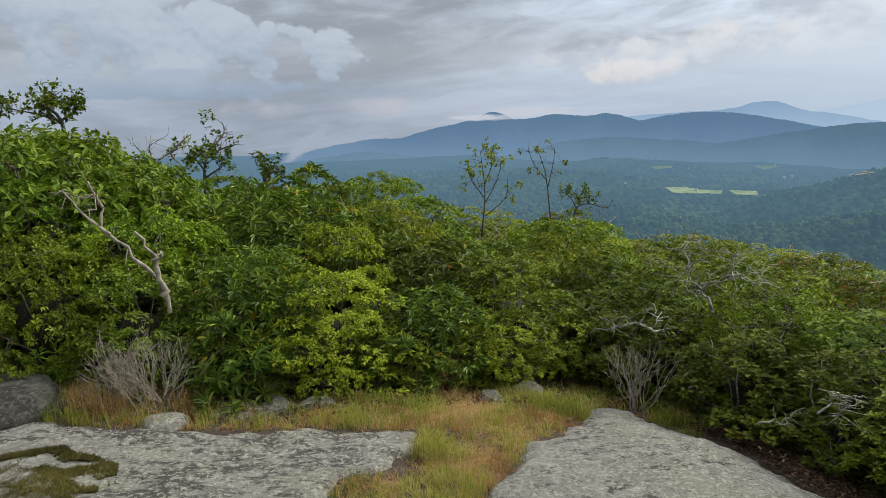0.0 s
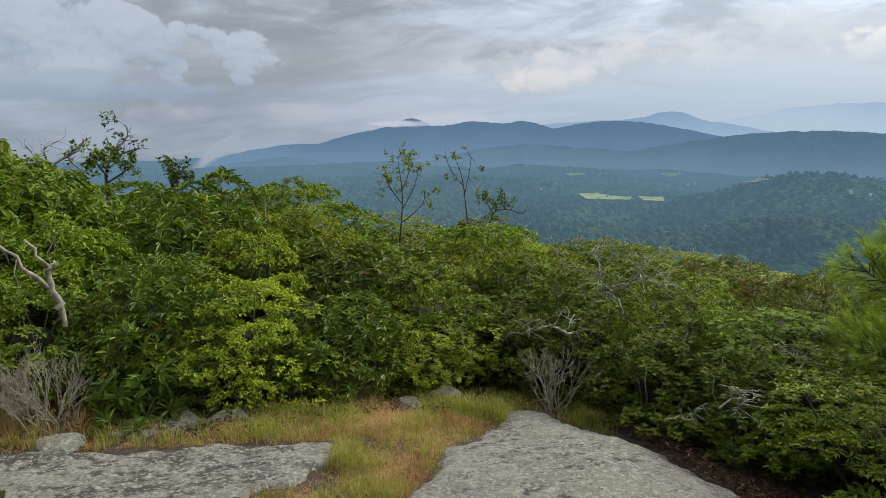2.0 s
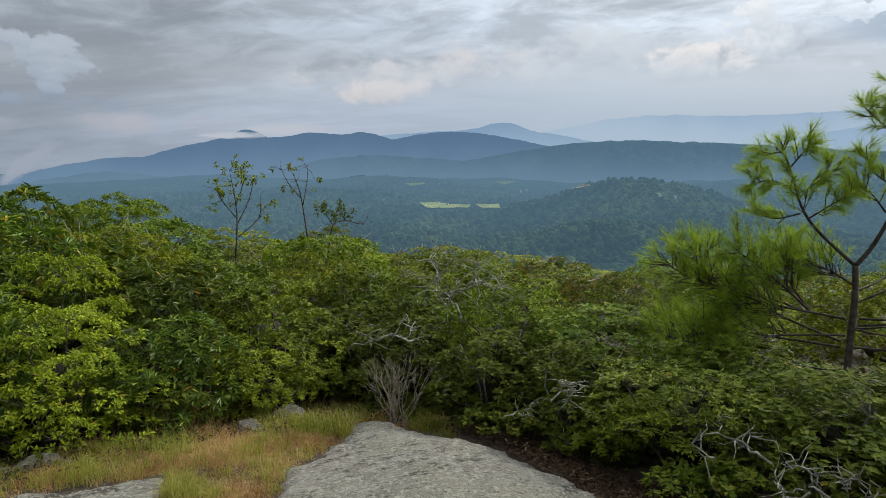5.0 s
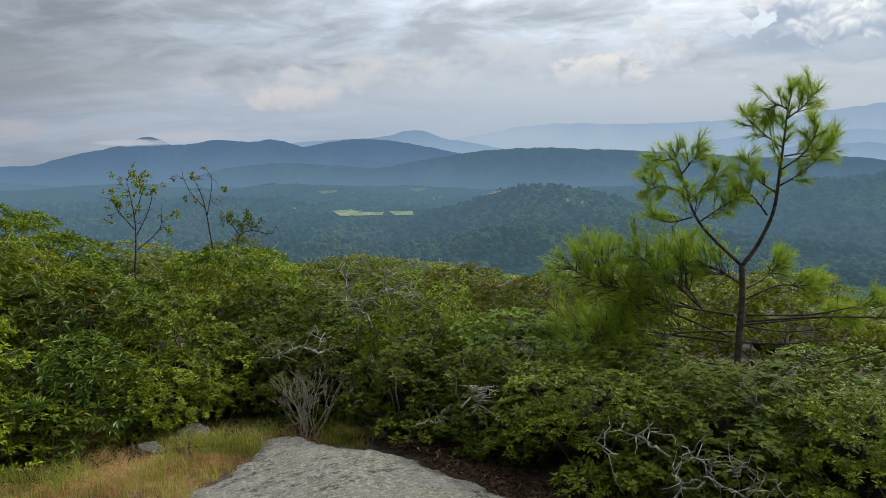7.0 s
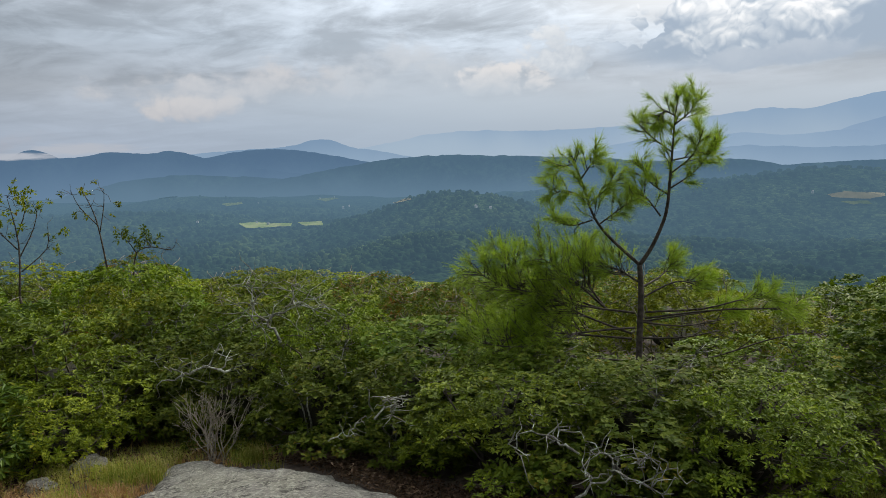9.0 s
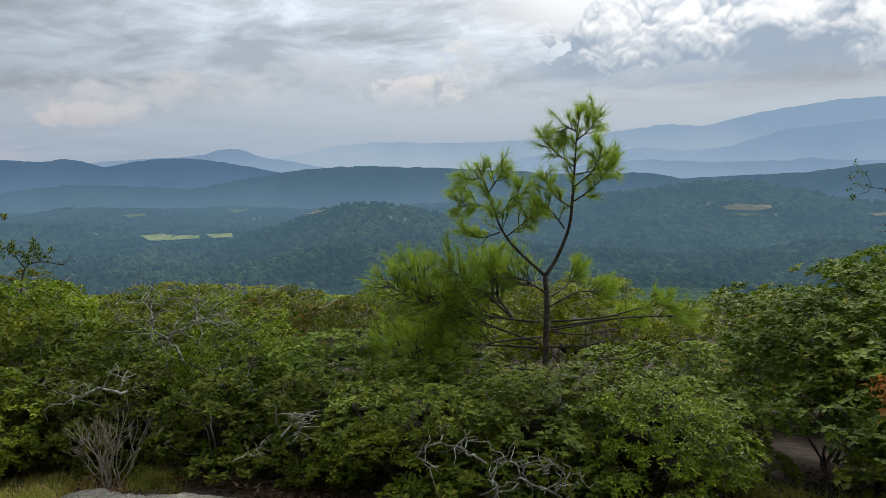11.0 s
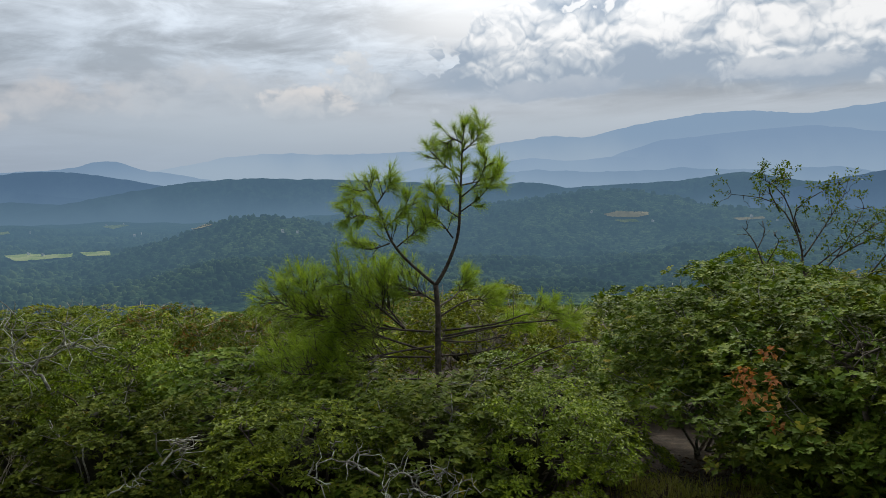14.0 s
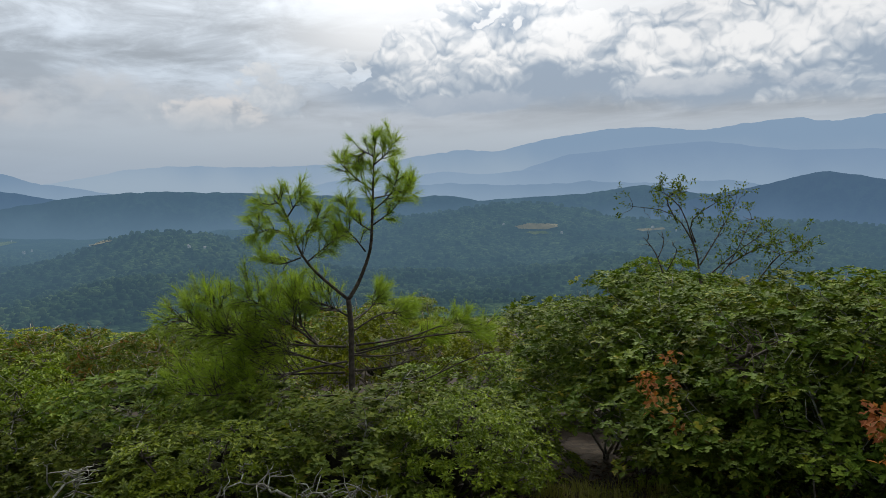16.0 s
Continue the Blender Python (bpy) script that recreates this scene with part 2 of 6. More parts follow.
def rock_material(name="lichened_granite", tone=1.0, stain=0.0):
    m, k = material(name)
    pos = k.add("ShaderNodeTexCoord").outputs["Object"]
    fine = k.noise(pos, 140.0, 4.0, 0.7)
    mid = k.noise(pos, 8.0, 9.0, 0.72, warp=0.3)
    big = k.noise(pos, 1.1, 5.0, 0.62, warp=0.8)
    wide = k.noise(k.stretch(pos, 1, 1, 1, (4, 9, 2)), 0.55, 4.0, 0.6, warp=0.5)
    c = lambda r, g, b: (r * tone, g * tone, b * tone)
    col = k.stops(mid, [(0.34, c(0.145, 0.140, 0.125)), (0.5, c(0.213, 0.206, 0.182)), (0.64, c(0.28, 0.272, 0.237))])
    col = k.mix(k.math("MULTIPLY", k.ramp(big, 0.45, 0.62), 0.45), col, rgb(*c(0.225, 0.225, 0.168)))
    # black lichen and old water stains
    blot = k.noise(k.stretch(pos, 1.0, 1.5, 1.0, (1, 4, 0)), 7.0, 12.0, 0.8)
    mass = k.math("ADD", k.math("MULTIPLY", blot, 0.6), k.math("MULTIPLY", wide, 0.4))
    col = k.mix(k.math("MULTIPLY", k.ramp(mass, 0.515 - stain, 0.56 - stain), 0.8), col, rgb(0.05, 0.047, 0.043))
    speck = k.noise(pos, 70.0, 6.0, 0.78)
    col = k.mix(k.math("MULTIPLY", k.ramp(speck, 0.535, 0.59), 0.7), col, rgb(0.06, 0.058, 0.052))
    pale = k.noise(k.stretch(pos, 1, 1, 1, (5, 2, 1)), 34.0, 8.0, 0.76)
    col = k.mix(k.math("MULTIPLY", k.ramp(pale, 0.52, 0.58), 0.75), col, rgb(*c(0.385, 0.38, 0.315)))
    col = k.mix(k.math("MULTIPLY", fine, 0.6), col, k.mix(1.0, col, rgb(0.4, 0.4, 0.4), "MULTIPLY"))
    h = k.math("ADD", k.math("MULTIPLY", mid, 0.35), k.math("ADD", k.math("MULTIPLY", fine, 0.25), k.math("MULTIPLY", speck, 0.4)))
    b = k.add("ShaderNodeBump", {"Strength": 1.0, "Distance": 0.03, "Height": h})
    finish(k, k.add("ShaderNodeBsdfPrincipled", {"Base Color": col, "Roughness": 0.95, "Normal": b, "Specular IOR Level": 0.2}))
    return m


VALLEY_REACH, VALLEY_HAZE = 2650.0, (0.112, 0.200, 0.282)


def soil_material():
    """Forest floor near by, woods and hay meadows over the slopes and the valley, with glowing haze painted over the
    distance.
    """
    m, k = material("forest_floor_and_woods")
    pos = k.add("ShaderNodeNewGeometry").outputs["Position"]
    n = k.noise(pos, 14.0, 6.0, 0.65)
    n2 = k.noise(pos, 1.3, 4.0)
    litter = k.stops(n, [(0.3, (0.022, 0.016, 0.011)), (0.5, (0.05, 0.036, 0.025)), (0.72, (0.12, 0.09, 0.062))])
    litter = k.mix(k.ramp(n2, 0.5, 0.65), litter, rgb(0.045, 0.028, 0.018))
    b = k.add("ShaderNodeBump", {"Strength": 0.7, "Distance": 0.02, "Height": n})
    near = k.add("ShaderNodeBsdfPrincipled", {"Base Color": litter, "Roughness": 0.95, "Normal": b})
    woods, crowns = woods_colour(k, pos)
    far = painted_haze(k, pos, woods, VALLEY_REACH, VALLEY_HAZE, crowns)
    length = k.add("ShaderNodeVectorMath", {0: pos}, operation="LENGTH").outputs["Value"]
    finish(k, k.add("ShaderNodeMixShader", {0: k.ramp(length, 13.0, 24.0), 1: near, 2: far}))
    return m


def woods_colour(k, pos):
    """Tree crowns side by side, stands of different age, broad patches made darker and bluer."""
    crown = k.add("ShaderNodeTexVoronoi", {"Vector": pos, "Scale": 0.075}, feature="F1")
    clump = k.noise(pos, 0.03, 4.0, 0.65)
    wide = k.noise(pos, 0.0042, 5.0, 0.6)
    f = k.math("ADD", k.math("MULTIPLY", clump, 0.6), k.math("MULTIPLY", crown.outputs["Color"], 0.4))
    col = k.stops(f, [(0.25, (0.016, 0.031, 0.016)), (0.5, (0.046, 0.080, 0.032)), (0.75, (0.10, 0.148, 0.055))])
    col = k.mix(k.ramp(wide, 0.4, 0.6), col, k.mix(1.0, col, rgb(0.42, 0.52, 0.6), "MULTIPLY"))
    bump = k.add("ShaderNodeBump", {"Strength": 1.0, "Distance": 9.0, "Height": k.math("SUBTRACT", 1.0, crown.outputs["Distance"])})
    return col, bump


def painted_haze(k, pos, col, reach, air, bump=None):
    """The distance backdrop: haze painted as emission over what is kilometres away, the more the farther."""
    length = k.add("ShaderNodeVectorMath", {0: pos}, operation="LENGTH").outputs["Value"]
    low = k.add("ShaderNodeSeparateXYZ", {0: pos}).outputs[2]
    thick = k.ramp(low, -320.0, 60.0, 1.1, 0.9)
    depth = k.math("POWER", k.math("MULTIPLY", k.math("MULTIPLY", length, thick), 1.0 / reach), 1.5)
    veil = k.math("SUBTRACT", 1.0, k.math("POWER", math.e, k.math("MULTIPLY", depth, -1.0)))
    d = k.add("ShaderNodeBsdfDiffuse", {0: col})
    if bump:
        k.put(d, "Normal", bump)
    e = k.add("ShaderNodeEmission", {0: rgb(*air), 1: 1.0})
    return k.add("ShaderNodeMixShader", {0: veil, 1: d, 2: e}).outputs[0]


def backdrop_material(name, reach, air, base=(0.06, 0.10, 0.05), painted_mist=None):
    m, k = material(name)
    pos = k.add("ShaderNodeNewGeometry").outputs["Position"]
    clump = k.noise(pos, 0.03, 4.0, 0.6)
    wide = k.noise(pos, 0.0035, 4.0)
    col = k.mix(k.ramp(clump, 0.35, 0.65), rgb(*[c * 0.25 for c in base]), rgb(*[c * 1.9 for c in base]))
    # wide noise paints dark patches like cloud shadows into the woods
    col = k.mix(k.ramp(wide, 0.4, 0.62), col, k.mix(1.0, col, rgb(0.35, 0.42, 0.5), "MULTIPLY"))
    shader = painted_haze(k, pos, col, reach, air)
    # mist at the ridge's foot, painted as a glow that fades upward
    if painted_mist:
        low, high, pale = painted_mist
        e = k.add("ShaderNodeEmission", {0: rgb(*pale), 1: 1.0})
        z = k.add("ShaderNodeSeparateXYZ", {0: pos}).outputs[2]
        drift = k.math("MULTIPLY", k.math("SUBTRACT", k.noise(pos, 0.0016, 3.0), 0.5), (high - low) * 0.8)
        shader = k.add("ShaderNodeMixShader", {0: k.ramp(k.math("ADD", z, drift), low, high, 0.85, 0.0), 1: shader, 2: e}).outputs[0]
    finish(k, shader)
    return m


RHODO = leaf_material("rhododendron_leaf", [(0.0, (0.035, 0.063, 0.009)), (0.45, (0.088, 0.143, 0.017)), (0.82, (0.189, 0.255, 0.031)), (0.94, (0.352, 0.340, 0.030)), (1.0, (0.458, 0.145, 0.025))], 0.42, 0.16)
LAUREL = leaf_material("laurel_leaf", [(0.0, (0.055, 0.084, 0.005)), (0.5, (0.154, 0.228, 0.012)), (1.0, (0.308, 0.384, 0.022))], 0.55, 0.2)
AZALEA = leaf_material("azalea_leaf", [(0.0, (0.076, 0.101, 0.005)), (0.5, (0.206, 0.261, 0.013)), (0.9, (0.381, 0.413, 0.024)), (1.0, (0.260, 0.121, 0.034))], 0.6, 0.22)
OAK = leaf_material("oak_leaf", [(0.0, (0.046, 0.076, 0.009)), (0.5, (0.098, 0.144, 0.015)), (0.9, (0.176, 0.214, 0.024)), (1.0, (0.321, 0.255, 0.031))], 0.6, 0.16, gloss=0.12)
OAK_LIGHT = leaf_material("young_oak_leaf", [(0.0, (0.057, 0.100, 0.008)), (0.5, (0.130, 0.200, 0.013)), (1.0, (0.227, 0.296, 0.024))], 0.55, 0.2)
HUCKLE = leaf_material("huckleberry_leaf", [(0.0, (0.049, 0.084, 0.010)), (0.6, (0.126, 0.183, 0.016)), (0.85, (0.225, 0.171, 0.032)), (1.0, (0.311, 0.107, 0.023))], 0.55, 0.35)
DEAD_LEAF = leaf_material("withered_oak_leaf", [(0.0, (0.28, 0.10, 0.03)), (0.5, (0.45, 0.19, 0.07)), (1.0, (0.6, 0.34, 0.17))], 0.8, 0.3, gloss=0.1)
NEEDLE = leaf_material("pine_needle", [(0.0, (0.180, 0.272, 0.027)), (0.5, (0.305, 0.428, 0.054)), (1.0, (0.458, 0.571, 0.112))], 0.5, 0.45)
GRASS = leaf_material("mountain_grass", [(0.0, (0.115, 0.177, 0.028)), (0.4, (0.251, 0.271, 0.055)), (0.75, (0.418, 0.376, 0.121)), (1.0, (0.522, 0.470, 0.220))], 0.7, 0.4, gloss=0.1)
STRAW = leaf_material("dry_russet_grass", [(0.0, (0.247, 0.142, 0.063)), (0.6, (0.445, 0.274, 0.139)), (1.0, (0.593, 0.427, 0.252))], 0.8, 0.35, gloss=0.1)
BARK = bark_material("grey_brown_bark", (0.045, 0.036, 0.028), (0.14, 0.115, 0.09))
# near-black colour that stands in for shade inside the crowns
SHADE_CORE = bark_material("twig_mat", (0.010, 0.011, 0.004), (0.032, 0.032, 0.012), 40.0, 1.0)
PINE_BARK = bark_material("pine_bark", (0.035, 0.028, 0.022), (0.11, 0.09, 0.072), 26.0)
DEAD_WOOD = bark_material("weathered_grey_wood", (0.17, 0.15, 0.115), (0.41, 0.365, 0.29), 22.0)
LICHEN_WOOD = bark_material("lichen_covered_limb", (0.11, 0.105, 0.085), (0.30, 0.295, 0.245), 26.0, spots=(0.42, 0.45, 0.36))
ROCK = rock_material("lichened_granite", 1.65, -0.02)
STAINED_ROCK = rock_material("stained_granite", 1.65, 0.035)
DARK_ROCK = rock_material("dark_lichened_rock", 0.6, 0.035)
SOIL = soil_material()

# ---- plan ----


def lerp_table(rows, x):
    return float(np.interp(x, [r[0] for r in rows], [r[1] for r in rows]))


BEND = [(-180, 0.014), (-90, 0.012), (-33, 0.010), (-15, 0.018), (0, 0.022), (12, 0.025), (40, 0.025), (75, 0.020), (120, 0.016), (180, 0.014)]
FALL = [(-180, 0.12), (-60, 0.0), (-30, 0.0), (-22, 0.05), (-8, 0.07), (3, 0.11), (10, 0.125), (20, 0.14), (60, 0.15), (67, 0.14), (74, 0.12), (90, 0.13), (120, 0.12), (180, 0.12)]


def near_height(r, az):
    """The bald's rounded top and the slopes right under it."""
    c, s = lerp_table(BEND, az), lerp_table(FALL, az)
    e = min(r, 5.0)
    z = -c * e * e
    if r > 5.0:
        u = r - 5.0
        start = 2 * c * 5.0
        z -= s * u + (start - s) * 1.5 * (1 - math.exp(-u / 1.5))
    return z


# bearing, distance, height, half width across and along
KNOLLS = [(36.5, 2150, 125, 300, 330), (31.0, 1560, 42, 190, 170), (41.0, 1600, 30, 200, 160), (57.0, 2700, 95, 420, 380), (67.0, 2650, 120, 520, 420), (88.0, 2600, 130, 700, 500), (8.0, 2600, 60, 500, 380), (50.0, 1750, 45, 260, 200), (74.0, 1800, 60, 300, 240), (16.0, 3350, 50, 330, 260), (47.0, 3300, 70, 420, 300)]


def far_height(r, az):
    """The slopes and the valley: a rolling floor, folded hillsides and wooded knolls."""
    x, y = r * math.sin(radians(az)), r * math.cos(radians(az))
    drop = -300 * (1 - math.exp(-((r - 25) / 620.0) ** 1.15)) if r > 25 else 0
    z = near_height(25, az) * 1.0 + drop
    if r > 300:
        p = Vector((x * 0.0017, y * 0.0017, 0.5))
        far = min(1.0, (r - 300) / 900)
        fold = 1 - 2 * abs(noise.noise(p * 1.9 + Vector((3, 7, 0))))
        z += far * (22 * noise.fractal(p, 1.0, 2.0, 3) + (10 + 14 * min(1.0, max(0.0, (az - 34) / 15))) * fold)
        for ka, kd, h, w, dd in KNOLLS:
            if abs(az - ka) < 60:
                kx, ky = r * math.sin(radians(az - ka)), kd - r * math.cos(radians(az - ka))
                z += h * math.exp(-(kx / w) ** 2 - (ky / dd) ** 2)
    return z


def ground_at(x, y):
    r, az = math.hypot(x, y), math.degrees(math.atan2(x, y))
    return near_height(r, az) if r < 25 else far_height(r, az)


def spot(az, d, lift=0.0):
    """The place on the ground in that direction at that distance."""
    x, y = d * math.sin(radians(az)), d * math.cos(radians(az))
    return Vector((x, y, ground_at(x, y) + lift))


EYE_MID = Vector((0.123, 0.014, 1.594))
EYE_END = Vector((0.199, -0.049, 1.608))


def aim(az, el, d, eye=None):
    """The place d metres from an eye (the first one, if none is named) in that direction."""
    return bearing(az, el) * d + (eye or Vector((0, 0, EYE)))


def meet(az, el):
    """How far off the ground lies below the horizon in that direction."""
    t = math.tan(radians(-el))
    for i in range(60, 5000):
        r = i * 0.02 if i < 1250 else 25 + (i - 1250) * 3.0
        h = near_height(r, az) if r < 25 else far_height(r, az)
        if EYE - r * t <= h:
            return r
    return 4800.0


FRONT = [(-60, 5.0), (-36, 5.4), (-30, 5.0), (-24, 4.6), (-19, 4.4), (-10, 4.5), (-2, 4.6), (6, 4.75), (13, 5.6), (19, 4.8), (24, 4.5), (28, 4.2), (33, 3.9), (40, 3.5), (50, 3.4), (62, 3.6), (68, 4.2), (71, 5.4), (80, 5.6), (83, 4.3), (86, 3.7), (92, 3.3), (110, 3.2)]
SKYLINE = [(-60, 1), (-33, -0.7), (-31, -0.7), (-27, -1.2), (-25, -2.8), (-23, -4.9), (-15, -5.2), (-12, -4.6), (-8, -4.5), (-5, -5.3), (-2, -7.1), (1, -7.6), (4, -8.3), (10, -8.3), (15, -9.0), (19, -9.6), (27, -10.0), (37, -10.4), (60, -10.2), (67, -10.4), (71, -9.6), (75, -6.8), (78, -6.6), (86, -7.6), (92, -5.7), (110, -5)]


def inside(poly, x, y):
    """Signed distance to the outline, positive within."""
    if len(poly) > 30 and (x < min(p[0] for p in poly) - 40 or x > max(p[0] for p in poly) + 40 or y < min(p[1] for p in poly) - 40 or y > max(p[1] for p in poly) + 40):
        return -40.0
    best, odd = 1e9, False
    for (x0, y0), (x1, y1) in zip(poly, poly[1:] + poly[:1]):
        dx, dy = x1 - x0, y1 - y0
        t = max(0, min(1, ((x - x0) * dx + (y - y0) * dy) / (dx * dx + dy * dy + 1e-12)))
        best = min(best, math.hypot(x - x0 - t * dx, y - y0 - t * dy))
        if (y0 > y) != (y1 > y) and x < (x1 - x0) * (y - y0) / (y1 - y0) + x0:
            odd = not odd
    return best if odd else -best


def part(name, data, mat, parent=None, label=""):
    ob = new(name, data)
    data.materials.clear()
    data.materials.append(mat)
    if parent:
        ob.parent = parent
    if label:
        ob["label"] = label
    return ob


def mesh_of(name, verts, faces, smooth=False):
    me = bpy.data.meshes.new(name)
    me.from_pydata([tuple(v) for v in verts], [], [tuple(f) for f in faces])
    if smooth:
        me.polygons.foreach_set("use_smooth", [True] * len(me.polygons))
    me.update()
    return me


class Soup:
    """Gathers vertices and faces of one mesh."""

    def __init__(self):
        self.v, self.f, self.n = [], [], 0

    def put(self, verts, faces):
        verts = np.asarray(verts, float)
        self.v.append(verts)
        n = self.n
        self.f.extend([tuple(i + n for i in f) for f in faces])
        self.n += len(verts)

    def mesh(self, name, smooth=False):
        return mesh_of(name, np.concatenate(self.v).tolist() if self.v else [], self.f, smooth)


def tube(soup, pts, radii, sides=6):
    """A round limb along points, tapering through the radii."""
    pts = [Vector(p) for p in pts]
    ring = []
    up = Vector((0.31, 0.17, 0.93))
    for i, p in enumerate(pts):
        d = (pts[min(i + 1, len(pts) - 1)] - pts[max(i - 1, 0)]).normalized()
        a = d.cross(up if abs(d.dot(up)) < 0.95 else Vector((1, 0, 0))).normalized()
        b = d.cross(a)
        for j in range(sides):
            t = 2 * math.pi * j / sides
            ring.append(p + (a * math.cos(t) + b * math.sin(t)) * radii[i])
    faces = []
    for i in range(len(pts) - 1):
        for j in range(sides):
            k = (j + 1) % sides
            faces.append((i * sides + j, i * sides + k, (i + 1) * sides + k, (i + 1) * sides + j))
    faces.append(tuple(range(sides))[::-1])
    faces.append(tuple((len(pts) - 1) * sides + j for j in range(sides)))
    soup.put([tuple(p) for p in ring], faces)


def wander(rng, a, b, n=5, amount=0.08, sag=0.0):
    """Points of a crooked limb from a to b."""
    a, b = Vector(a), Vector(b)
    length = (b - a).length
    out = [a]
    for i in range(1, n):
        u = i / n
        off = Vector((rng.uniform(-1, 1), rng.uniform(-1, 1), rng.uniform(-1, 1))) * amount * length
        out.append(a.lerp(b, u) + off + Vector((0, 0, -sag * length * 4 * u * (1 - u))))
    out.append(b)
    return out


def taper(r0, r1, n):
    return [r0 + (r1 - r0) * i / (n - 1) for i in range(n)]


# leaf outlines: midrib along +y, blade folded a little about it
def blade_leaf(length, width, fold=0.25, droop=0.15, widest=0.5):
    l, w = length, width / 2
    z = fold * w
    v = [(0, 0, 0), (-w * 0.8, l * (widest - 0.22), z), (-w, l * (widest + 0.12), z - droop * l * 0.3), (0, l, -droop * l), (w, l * (widest + 0.12), z - droop * l * 0.3), (w * 0.8, l * (widest - 0.22), z)]
    return np.array(v), [(0, 3, 2, 1), (0, 5, 4, 3)]


def small_leaf(length, width, fold=0.3):
    l, w = length, width / 2
    return np.array([(0, 0, 0), (-w, l * 0.5, fold * w), (0, l, -0.12 * l), (w, l * 0.5, fold * w)]), [(0, 2, 1), (0, 3, 2)]


def oak_leaf(length, width):
    l, w = length, width / 2
    half = [(0.95, 0.48), (0.34, 0.66)]
    z = 0.18 * w
    v = [(0, 0, 0)] + [(-a * w, b * l, z * a - 0.1 * b * b * l) for a, b in half] + [(0, l, -0.12 * l)] + [(a * w, b * l, z * a - 0.1 * b * b * l) for a, b in half[::-1]]
    n = len(half)
    left = tuple([0] + list(range(n + 1, 0, -1)))
    right = tuple([0] + list(range(2 * n + 1, n, -1)))
    return np.array(v), [left, right]


def lobed_leaf(length, width):
    l, w = length, width / 2
    half = [(0.34, 0.2), (0.95, 0.52), (0.2, 0.62), (0.6, 0.88)]
    z = 0.15 * w
    v = [(0, 0, 0)] + [(-a * w, b * l, z * a - 0.1 * b * b * l) for a, b in half] + [(0, l, -0.12 * l)] + [(a * w, b * l, z * a - 0.1 * b * b * l) for a, b in half[::-1]]
    n = len(half)
    return np.array(v), [tuple([0] + list(range(n + 1, 0, -1))), tuple([0] + list(range(2 * n + 1, n, -1)))]


def frames_from(dirs, rng, spin=None):
    """Rotations that carry +y onto each direction, turned at random about it within reason (blade faces upward)."""
    y = dirs / np.linalg.norm(dirs, axis=1)[:, None]
    up = np.tile([0.0, 0.0, 1.0], (len(y), 1)) + rng.normal(0, 0.35, y.shape)
    x = np.cross(y, up)
    x /= np.maximum(np.linalg.norm(x, axis=1), 1e-6)[:, None]
    z = np.cross(x, y)
    return np.stack([x, y, z], 2)


def leaves_mesh(name, leaf, places, dirs, sizes, rng):
    verts, faces = leaf
    R = frames_from(dirs, rng)
    V = np.einsum("nij,vj->nvi", R, verts) * sizes[:, None, None] + places[:, None, :]
    n, k = V.shape[:2]
    F = []
    for i in range(n):
        o = i * k
        for f in faces:
            F.append([o + j for j in f])
    return mesh_of(name, V.reshape(-1, 3).tolist(), F)


def pads_of(rng, radius, height, count, floor=0.08):
    """Cushions of foliage that make up a crown, fullest towards the open ground: centre and radius of each."""
    out = []
    for i in range(count):
        u = (i + 0.5) / count
        a = -math.pi / 2 + (i * 0.61803 % 1.0 - 0.5) * 4.3 + rng.uniform(-0.3, 0.3)
        zf = floor + (1 - floor) * u ** 0.85
        size = radius * rng.uniform(0.19, 0.36) * (1.1 - 0.25 * u)
        k = radius * (math.sqrt(max(0.0, 1 - zf ** 2.4)) * rng.uniform(0.55, 0.98) + rng.uniform(0.0, 0.16))
        z = height * zf * rng.uniform(0.9, 1.0) - size * 0.5
        out.append((np.array([k * math.cos(a), k * math.sin(a), max(0.05, z)]), size))
    return out


def cap_points(rng, pads, count, low=-0.45, flat=0.6):
    """Points over the cushions' upper sides with the way they face, none deep in another cushion."""
    C = np.array([c for c, s in pads])
    S = np.array([s for c, s in pads])
    w = S ** 2 / (S ** 2).sum()
    pts, nor = np.zeros((0, 3)), np.zeros((0, 3))
    squash = np.array([1, 1, flat])
    for turn in range(60):
        n = count * 3
        i = rng.choice(len(pads), n, p=w)
        d = rng.normal(0, 1, (n, 3))
        d /= np.linalg.norm(d, axis=1)[:, None]
        p = C[i] + d * S[i][:, None] * squash * rng.uniform(0.88, 1.1, n)[:, None]
        deep = (np.linalg.norm((p[:, None, :] - C[None]) / squash, axis=2) / S[None] < 0.72).any(1)
        ok = ~deep & (d[:, 2] > low) & (p[:, 2] > 0.02)
        away = C[i] * np.array([1, 1, 0])
        away /= np.maximum(np.linalg.norm(away, axis=1), 0.05)[:, None]
        pts, nor = np.concatenate([pts, p[ok]]), np.concatenate([nor, (d * 0.8 + away * 0.35)[ok]])
        if len(pts) >= count:
            break
    return pts[:count], nor[:count]


